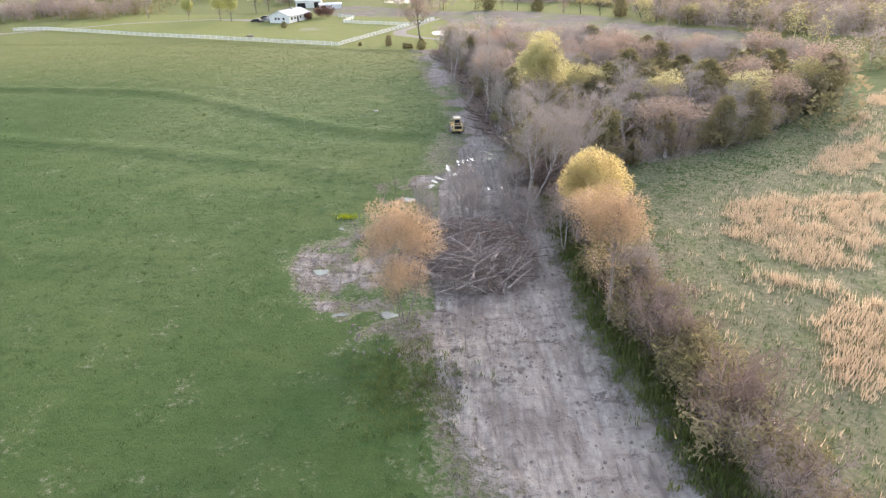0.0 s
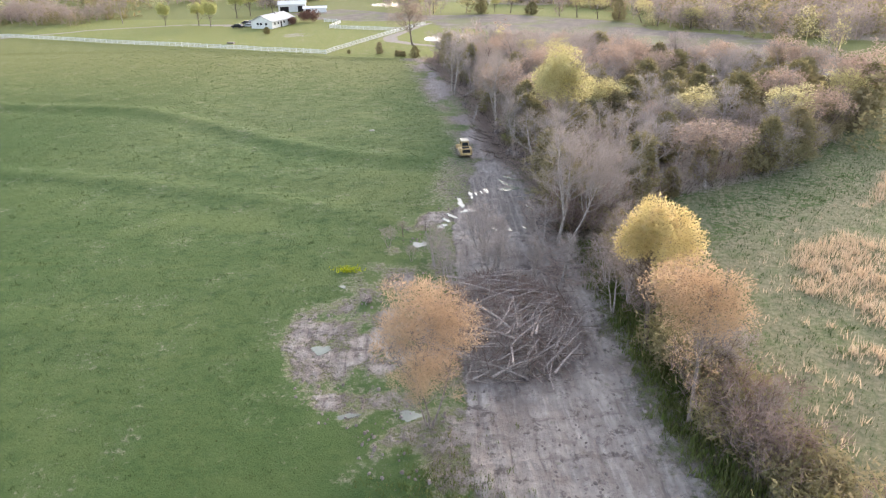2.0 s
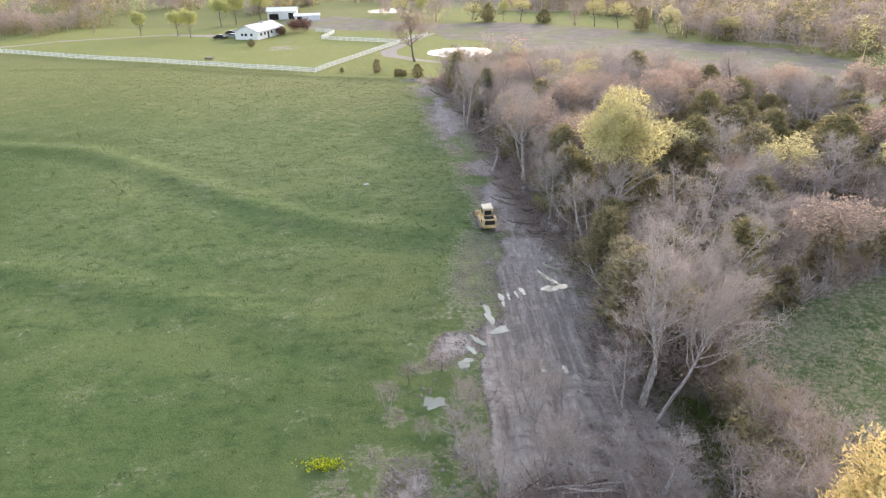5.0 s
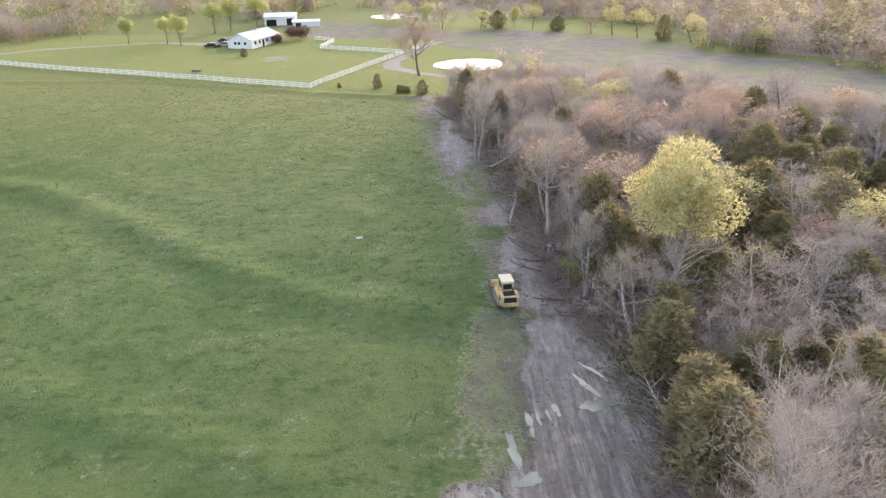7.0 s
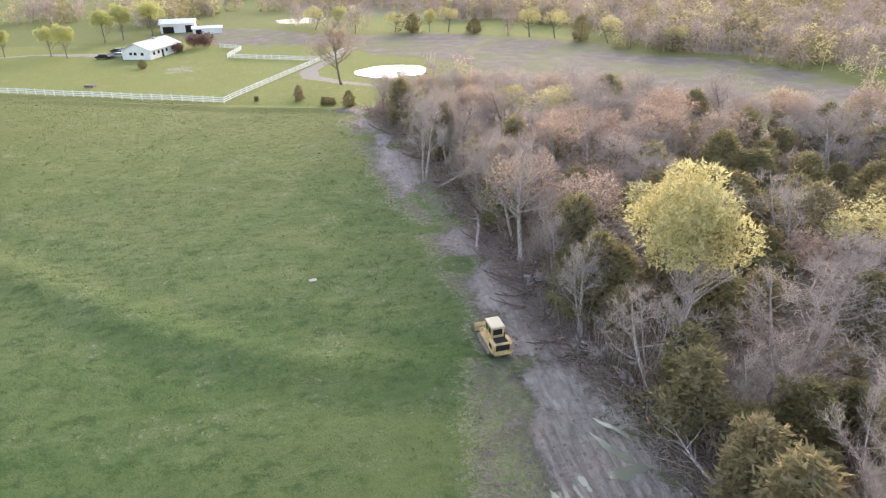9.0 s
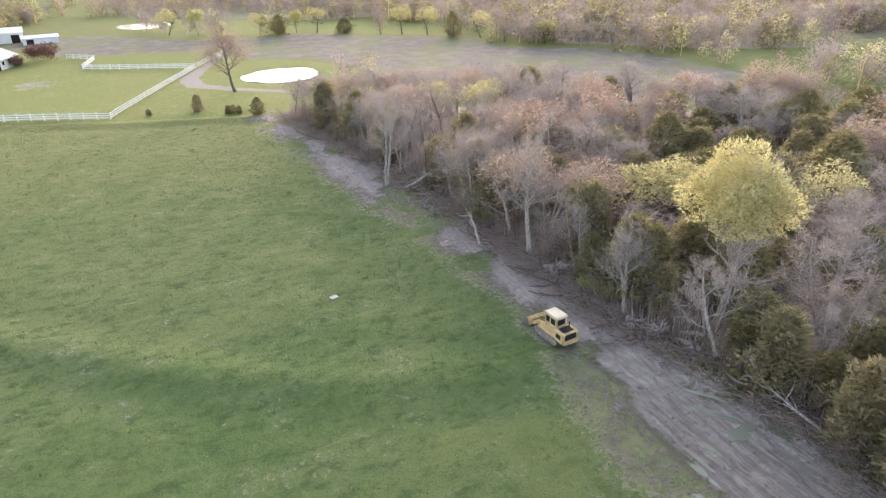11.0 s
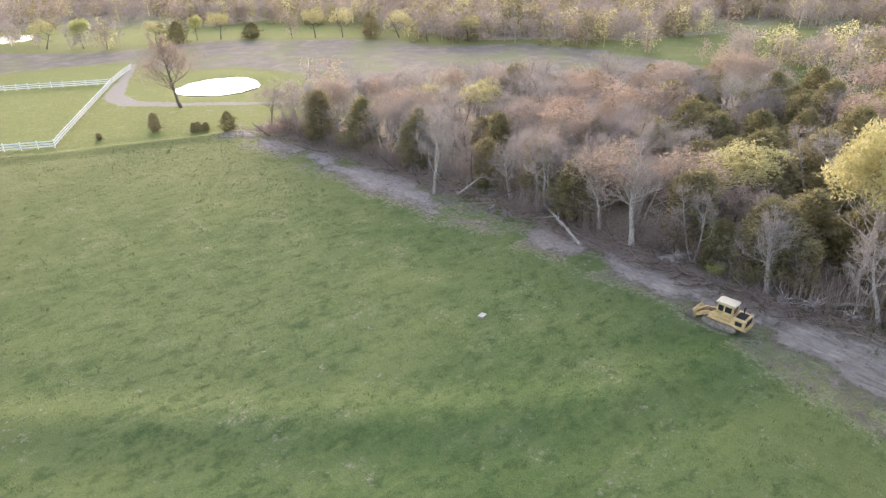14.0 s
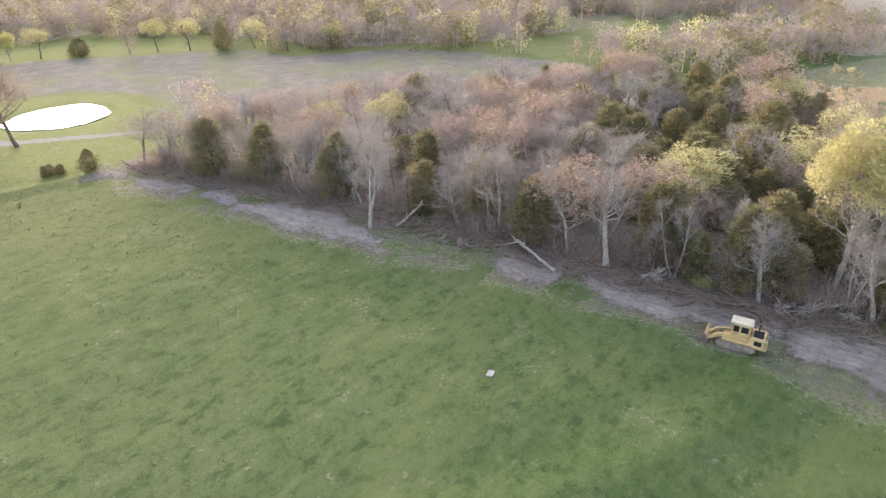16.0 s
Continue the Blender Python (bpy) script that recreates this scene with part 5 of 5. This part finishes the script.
# ---- the tracked loader ----
def loader(x, y, turn):
    root = base("tracked_loader", "worn yellow tracked loader with cream cab roof, parked", "loader", m=pose(x, y, level(x, y) + 0.02, 0, 0, turn) @ Matrix.Diagonal((0.77, 0.93, 0.76, 1)))
    for side in (-1, 1):
        x0, x1 = sorted((side * 0.72, side * 1.22))
        loop = [(-1.55, 0.30), (-1.25, 0.04), (1.15, 0.04), (1.50, 0.28), (1.58, 0.55), (1.38, 0.82), (-1.15, 0.98), (-1.50, 0.86), (-1.68, 0.60)]
        track = part("track", Geo().prism(loop, x0, x1).mesh("track", TRACK_MUD, 0.04), root, "mud-caked steel crawler track")
        ends = list(zip(loop, loop[1:] + loop[:1]))
        shoe = Geo().box(x0 - 0.03, x1 + 0.03, -0.05, 0.05, -0.03, 0.04).mesh("shoe", STEEL)
        for (ay, az), (by, bz) in ends:
            n = max(1, round(math.hypot(by - ay, bz - az) / 0.2))
            for k in range(n):
                ob = part("shoe", shoe, track)
                ob.matrix_basis = pose(0, ay + (by - ay) * (k + 0.5) / n, az + (bz - az) * (k + 0.5) / n, math.degrees(math.atan2(bz - az, by - ay)))
        part("track_frame", Geo().prism([(-1.1, 0.28), (1.0, 0.28), (1.15, 0.6), (-1.1, 0.66)], x1 if side > 0 else x0 - 0.05, x1 + 0.05 if side > 0 else x0).mesh("track_frame", TRACK_MUD, 0.015), track)
    part("chassis", Geo().prism([(-2.1, 0.55), (1.45, 0.5), (1.45, 1.1), (-2.1, 1.1)], -0.7, 0.7).mesh("chassis", STEEL, 0.03), root)
    body = part("body", Geo().prism([(-2.25, 0.75), (-2.25, 1.95), (-1.05, 2.0), (-0.9, 1.25), (1.1, 1.2), (1.15, 0.95), (-1.0, 0.9)], -1.12, 1.12).mesh("body", YELLOW_PAINT, 0.05), root)
    part("rear_grille", Geo().box(-0.75, 0.75, -2.30, -2.25, 0.95, 1.8).mesh("rear_grille", BLACK_AND_VENT_SHADE), body, "black rear radiator grille")
    # flat black plates paint the shade of an opening and vent on the body
    part("engine_opening", Geo().box(-0.7, 0.7, -2.05, -1.25, 1.97, 2.02).mesh("engine_opening", BLACK_AND_VENT_SHADE), body)
    part("side_vent", Geo().box(-1.15, -1.12, -2.0, -1.4, 1.25, 1.75).mesh("side_vent", BLACK_AND_VENT_SHADE), body)
    part("exhaust", Geo().tube([(0.45, -1.6, 2.0), (0.45, -1.6, 2.75), (0.45, -1.68, 2.88)], [0.06, 0.06, 0.05], 8).mesh("exhaust", BLACK_AND_VENT_SHADE), body)
    cab = part("cab", Geo().prism([(-0.98, 1.25), (-0.98, 2.99), (0.50, 2.99), (0.55, 1.75), (0.55, 1.22)], -0.70, 0.70).mesh("cab", YELLOW_PAINT, 0.03), root)
    for px in (-0.70, 0.70):
        for y0, y1 in ((-0.80, -0.22), (-0.06, 0.42)):
            part("side_window", Geo().box(px - 0.02, px + 0.02, y0, y1, 2.12, 2.82).mesh("side_window", GLASS_DARK), cab, "dark cab glass")
        for py in (-0.94, 0.46):
            part("pillar", Geo().box(px - 0.045, px + 0.045, py - 0.05, py + 0.05, 1.7, 3.0).mesh("pillar", YELLOW_PAINT), cab)
    part("rear_window", Geo().box(-0.52, 0.52, -1.0, -0.97, 2.12, 2.8).mesh("rear_window", GLASS_DARK), cab)
    part("windscreen", Geo().box(-0.55, 0.55, 0.51, 0.55, 2.0, 2.85).mesh("windscreen", GLASS_DARK), cab)
    part("roof", Geo().prism([(-1.1, 3.0), (-1.1, 3.12), (-0.95, 3.2), (0.55, 3.2), (0.7, 3.12), (0.7, 3.0)], -0.76, 0.76).mesh("roof", CREAM_PAINT, 0.03), cab, "faded cream cab roof")
    for side in (-1, 1):
        c = side * 0.62
        part("lift_arm", Geo().prism([(0.35, 1.35), (0.35, 1.72), (1.5, 1.42), (2.45, 0.62), (2.55, 0.35), (2.2, 0.38), (1.35, 1.05)], c - 0.09, c + 0.09).mesh("lift_arm", YELLOW_PAINT, 0.02), root)
        part("lift_cylinder", Geo().tube([(c * 0.7, 0.4, 1.0), (c * 0.7, 1.55, 1.15)], [0.08, 0.06], 8).mesh("lift_cylinder", STEEL), root)
        part("tower", Geo().prism([(0.2, 1.1), (0.2, 1.85), (0.55, 1.85), (0.75, 1.1)], c - 0.16, c + 0.16).mesh("tower", YELLOW_PAINT, 0.02), root)
    part("tilt_cylinder", Geo().tube([(0, 0.6, 1.7), (0, 1.5, 1.62), (0, 2.3, 1.1)], [0.09, 0.08, 0.05], 8).mesh("tilt_cylinder", STEEL), root)
    part("tilt_lever", Geo().prism([(1.5, 1.75), (1.75, 1.7), (2.4, 1.0), (2.25, 0.9)], -0.1, 0.1).mesh("tilt_lever", YELLOW_PAINT, 0.02), root)
    bucket = part("bucket", Geo().prism([(2.45, 0.10), (3.45, 0.04), (3.45, 0.10), (2.62, 0.18), (2.42, 0.45), (2.42, 0.9), (2.62, 1.18), (2.55, 1.25), (2.30, 0.95), (2.28, 0.40)], -1.22, 1.22).mesh("bucket", YELLOW_PAINT, 0.012), root, "scraped bucket resting on the ground")
    for px in (-1.24, 1.19):
        part("side_plate", Geo().prism([(2.35, 0.15), (3.40, 0.05), (3.25, 0.3), (2.75, 1.2), (2.5, 1.22), (2.28, 0.7)], px, px + 0.05).mesh("side_plate", STEEL), bucket)
    for k in range(7):
        px = -1.08 + 0.36 * k
        part("tooth", Geo().prism([(3.35, 0.03), (3.66, 0.02), (3.35, 0.14)], px - 0.05, px + 0.05).mesh("tooth", STEEL), bucket)
    part("counterweight", Geo().box(-1.0, 1.0, -2.45, -2.25, 0.7, 1.15).mesh("counterweight", YELLOW_PAINT, 0.03), root)
    for px in (-0.9, 0.9):
        part("rear_lamp", Geo().tube([(px, -2.26, 1.82), (px, -2.34, 1.82)], [0.09, 0.09], 10).mesh("rear_lamp", CREAM_PAINT), root)


loader(2.68, 108.5, 6)


# ---- farmyard ----
def fence(label, line, tall=1.35):
    (ax, ay), (bx, by) = line
    long, turn = math.hypot(bx - ax, by - ay), math.degrees(math.atan2(by - ay, bx - ax))
    root = base("fence", label, "fence", "white rail fences", pose(ax, ay, 0, 0, 0, turn))
    n = max(1, round(long / 2.4))
    step = long / n
    g = Geo().box(-0.065, 0.065, -0.065, 0.065, -0.35, tall)
    g.prism([(-0.085, tall), (0.085, tall), (0.0, tall + 0.09)], -0.085, 0.085)
    post = g.mesh("post", WHITE_VINYL)
    rail = Geo().box(0.065, step - 0.065, -0.025, 0.025, -0.10, 0.10).mesh("rail", WHITE_VINYL)
    c, s = math.cos(radians(turn)), math.sin(radians(turn))
    z = [level(ax + c * step * i, ay + s * step * i) for i in range(n + 1)]
    for i in range(n + 1):
        part("post", post, root).matrix_basis = pose(step * i, 0, z[i])
        if i < n:
            slope = -math.degrees(math.atan2(z[i + 1] - z[i], step))
            for h in (0.35, 0.75, 1.15):
                part("rail", rail, root).matrix_basis = pose(step * i, 0, z[i] + h, 0, slope, 0)


FENCE_LABEL = "white three-rail vinyl fence round the farmyard"
for ends in (((-148.9, 257.0), (-84.9, 228.2)), ((-84.9, 228.2), (-30.9, 206.0)), ((-30.9, 206.0), (-10.7, 250.9)), ((-10.2, 252.0), (-1.8, 267.0)),
             ((-11.2, 251.3), (-37.0, 264.4)), ((-37.0, 264.4), (-34.4, 278.0)), ((-34.4, 278.0), (-41.5, 283.8)), ((-148.9, 257.0), (-160.0, 256.0))):
    fence(FENCE_LABEL, ends)


def window(parent, m, wide, tall):
    w = part("window", Geo().box(-wide / 2 - 0.07, wide / 2 + 0.07, -0.05, 0.0, -0.07, tall + 0.07).mesh("frame", WHITE_VINYL), parent)
    w.matrix_basis = m
    part("pane", Geo().box(-wide / 2, wide / 2, -0.065, -0.05, 0, tall).mesh("pane", GLASS_DARK), w)
    part("sill", Geo().box(-wide / 2 - 0.12, wide / 2 + 0.12, -0.12, -0.05, -0.13, -0.07).mesh("sill", WHITE_VINYL), w)


def house():
    wide, long, eave, ridge = 8.8, 16.0, 2.6, 4.4
    turn = -20
    root = base("house", "long low white ranch house with pale grey roof", "house", m=pose(-58.4, 266.4, level(-58.4, 268), 0, 0, turn))
    part("wall", Geo().prism([(0, -0.3), (long, -0.3), (long, eave), (0, eave)], -wide, 0).mesh("wall", SIDING), root)
    gable = Geo()
    for y in (0.0, long - 0.15):
        b = len(gable.v)
        gable.v += [Vector((-wide, y, eave)), Vector((0, y, eave)), Vector((-wide / 2, y, ridge)), Vector((-wide, y + 0.15, eave)), Vector((0, y + 0.15, eave)), Vector((-wide / 2, y + 0.15, ridge))]
        gable.f += [(b, b + 1, b + 2), (b + 5, b + 4, b + 3), (b, b + 3, b + 4, b + 1), (b + 1, b + 4, b + 5, b + 2), (b + 2, b + 5, b + 3, b)]
    part("gable", gable.mesh("gable", SIDING), root)
    for side in (0, 1):
        x0 = -wide / 2
        x1 = (0.55, -wide - 0.55)[side]
        g = Geo()
        g.v = [Vector(p) for p in ((x0, -0.5, ridge + 0.06), (x1, -0.5, eave - 0.18), (x1, long + 0.5, eave - 0.18), (x0, long + 0.5, ridge + 0.06),
                                   (x0, -0.5, ridge + 0.22), (x1, -0.5, eave - 0.02), (x1, long + 0.5, eave - 0.02), (x0, long + 0.5, ridge + 0.22))]
        g.f = [(0, 1, 2, 3), (7, 6, 5, 4), (0, 4, 5, 1), (1, 5, 6, 2), (2, 6, 7, 3), (3, 7, 4, 0)]
        part("roof", g.mesh("roof", ROOF_GREY), root, "pale grey roof slope")
    for x in (-6.0, -4.6, -2.4):
        window(root, pose(x, 0, 1.2), 0.9, 0.8)
    for y in (2.0, 4.4, 8.6, 11.8):
        window(root, pose(0, y, 1.15, 0, 0, 90), 1.0, 0.9)
    door = part("door", Geo().box(0, 0.06, 6.0, 6.95, 0.0, 2.05).mesh("door", DARK), root)
    part("door_handle", Geo().tube([(0.06, 6.1, 1.0), (0.12, 6.1, 1.0)], [0.03, 0.03], 6).mesh("door_handle", STEEL), door)
    part("chimney", Geo().box(-4.4, -3.7, 9.0, 9.8, 3.8, 5.0).mesh("chimney", STONE), root)


house()


def shed(name, label, x, y, turn, wide, deep, eave, ridge, openings):
    root = base(name, label, "barn", m=pose(x, y, level(x, y), 0, 0, turn))
    part("wall", Geo().box(0, wide, 0, deep, -0.3, eave).mesh("wall", METAL_WHITE), root)
    g = Geo().prism([(-0.4, eave - 0.05), (deep / 2, ridge), (deep + 0.4, eave - 0.05), (deep + 0.4, eave + 0.1), (deep / 2, ridge + 0.16), (-0.4, eave + 0.1)], -0.4, wide + 0.4)
    part("roof", g.mesh("roof", METAL_WHITE), root, "white sheet-metal roof")
    # flat dark panels on the solid wall paint the shade inside open bays
    for x0, x1, z0, z1 in openings:
        part("doorway", Geo().box(x0, x1, -0.03, 0.0, z0, z1).mesh("doorway", DARK), root, "dark panel painted as the shade in an open doorway")


shed("barn", "white metal barn with dark open bays", -67.5, 325.5, 6, 12, 9, 3.2, 4.4, ((0.8, 4.6, 0, 2.3), (8.6, 11.0, 0, 2.6)))
shed("shed", "low pale shed behind the yard", -55, 318, 8, 10, 5, 1.9, 2.5, ((1, 3, 0, 1.6),))


def car(x, y, turn, paint, label):
    root = base("car", label, "car", m=pose(x, y, level(x, y), 0, 0, turn))
    body = part("body", Geo().prism([(-2.2, 0.35), (2.2, 0.35), (2.25, 0.75), (1.2, 0.98), (0.6, 1.45), (-1.5, 1.48), (-2.1, 1.0), (-2.25, 0.8)], -0.88, 0.88).mesh("body", paint, 0.06), root)
    part("windscreen", Geo().prism([(0.66, 1.40), (1.16, 1.0), (1.19, 1.02), (0.69, 1.43)], -0.75, 0.75).mesh("windscreen", GLASS_DARK), body)
    for s in (-1, 1):
        part("side_window", Geo().prism([(-1.5, 1.02), (0.95, 1.02), (0.55, 1.38), (-1.4, 1.4)], s * 0.885 - 0.01, s * 0.885 + 0.01).mesh("side_window", GLASS_DARK), body)
        for py in (-1.4, 1.4):
            wheel = part("wheel", Geo().tube([(s * 0.72, py, 0.33), (s * 0.92, py, 0.33)], [0.33, 0.33], 14).mesh("wheel", BLACK_AND_VENT_SHADE), root)
            part("rim", Geo().tube([(s * 0.9, py, 0.33), (s * 0.94, py, 0.33)], [0.19, 0.19], 10).mesh("rim", STEEL), wheel)


car(-72.6, 271.8, 70, CAR_DARK, "dark parked car on the farm drive")
car(-68.8, 273.6, 75, CAR_SILVER, "silver parked car beside the house")
car(-71.5, 282.5, 60, CAR_DARK, "dark parked pickup behind the house")


def utility_pole(x, y):
    root = base("utility_pole", "weathered wooden utility pole by the yard", "utility pole", m=pose(x, y, level(x, y)))
    part("pole", Geo().tube([(0, 0, -0.3), (0, 0, 5), (0, 0, 10.5)], [0.2, 0.18, 0.15], 8).mesh("pole", WOOD_POLE), root)
    part("crossarm", Geo().box(-1.1, 1.1, -0.06, 0.06, 9.8, 9.95).mesh("crossarm", WOOD_POLE), root)


utility_pole(-124, 293)
slab = base("stone_slab", "small pale stone slab lying in the pasture", "slab", m=pose(-12.3, 122.8, level(-12.3, 122.8), 0, 0, 15))
part("block", Geo().box(-0.38, 0.38, -0.26, 0.26, -0.05, 0.12).mesh("block", STONE, 0.03), slab)
trough = base("water_trough", "low pale trough standing in the far pasture", "trough", m=pose(-64, 229.5, level(-64, 229.5), 0, 0, -20))
part("tank", Geo().prism([(-0.5, 0), (0.5, 0), (0.6, 0.55), (-0.6, 0.55)], -1.2, 1.2).mesh("tank", STEEL, 0.03), trough)
flowers = Geo()
_rng = random.Random(4)
for _ in range(260):
    flowers.leaf(Vector((_rng.gauss(0, 0.7), _rng.gauss(0, 0.3), abs(_rng.gauss(0.25, 0.15)))), 0.16, _rng)
tuft = base("flowering_clump", "clump of bright yellow flowering weeds", "flowers", m=pose(-11.3, 70.7, level(-11.3, 70.7)))
part("blossoms", flowers.mesh("blossoms", FLOWERS), tuft)


def clods():
    """Clods of turned soil strewn over the scraped strip."""
    rng = random.Random(14)
    verts, faces = [], []
    xs, ys = [], []
    while len(xs) < 16000:
        x, y = rng.uniform(-16, 18), rng.uniform(20, 190)
        xs.append(x), ys.append(y)
    xs, ys = np.array(xs), np.array(ys)
    keep = (reach(xs, ys, CLEARING) > 0.4) & (value_noise(xs, ys, 3, 61) > 0.50)
    xs, ys = xs[keep], ys[keep]
    zs = height(xs, ys)
    for x, y, z in zip(xs, ys, zs):
        s = 0.03 + 0.15 * rng.random() ** 3
        k, a = len(verts), rng.uniform(0, 6.3)
        for i in range(5):
            r = s * rng.uniform(0.7, 1.3)
            verts.append((x + r * math.cos(a + i * 1.257), y + r * math.sin(a + i * 1.257) * 1.3, z - 0.03))
        for i in range(4):
            r = s * rng.uniform(0.4, 0.8)
            verts.append((x + r * math.cos(a + i * 1.571), y + r * math.sin(a + i * 1.571), z + s * rng.uniform(0.5, 0.9)))
        faces += [(k, k + 1, k + 5), (k + 1, k + 6, k + 5), (k + 1, k + 2, k + 6), (k + 2, k + 7, k + 6), (k + 2, k + 3, k + 7), (k + 3, k + 8, k + 7), (k + 3, k + 4, k + 8), (k + 4, k + 5, k + 8), (k + 4, k, k + 5), (k + 5, k + 6, k + 7), (k + 5, k + 7, k + 8)]
    tagged(new("soil_clods", fast_mesh("soil_clods", np.array(verts), np.array(faces), ROOT_SOIL)), "clods of dry grey turned soil", "soil", kind="stuff")


clods()

planted(GREEN_SHRUB, 9.9, 113.6, 0.7, 20)
planted(GREEN_SHRUB, 12.4, 84.0, 0.5, 120)
planted(GREEN_SHRUB, 11.6, 97.5, 0.5, 220)
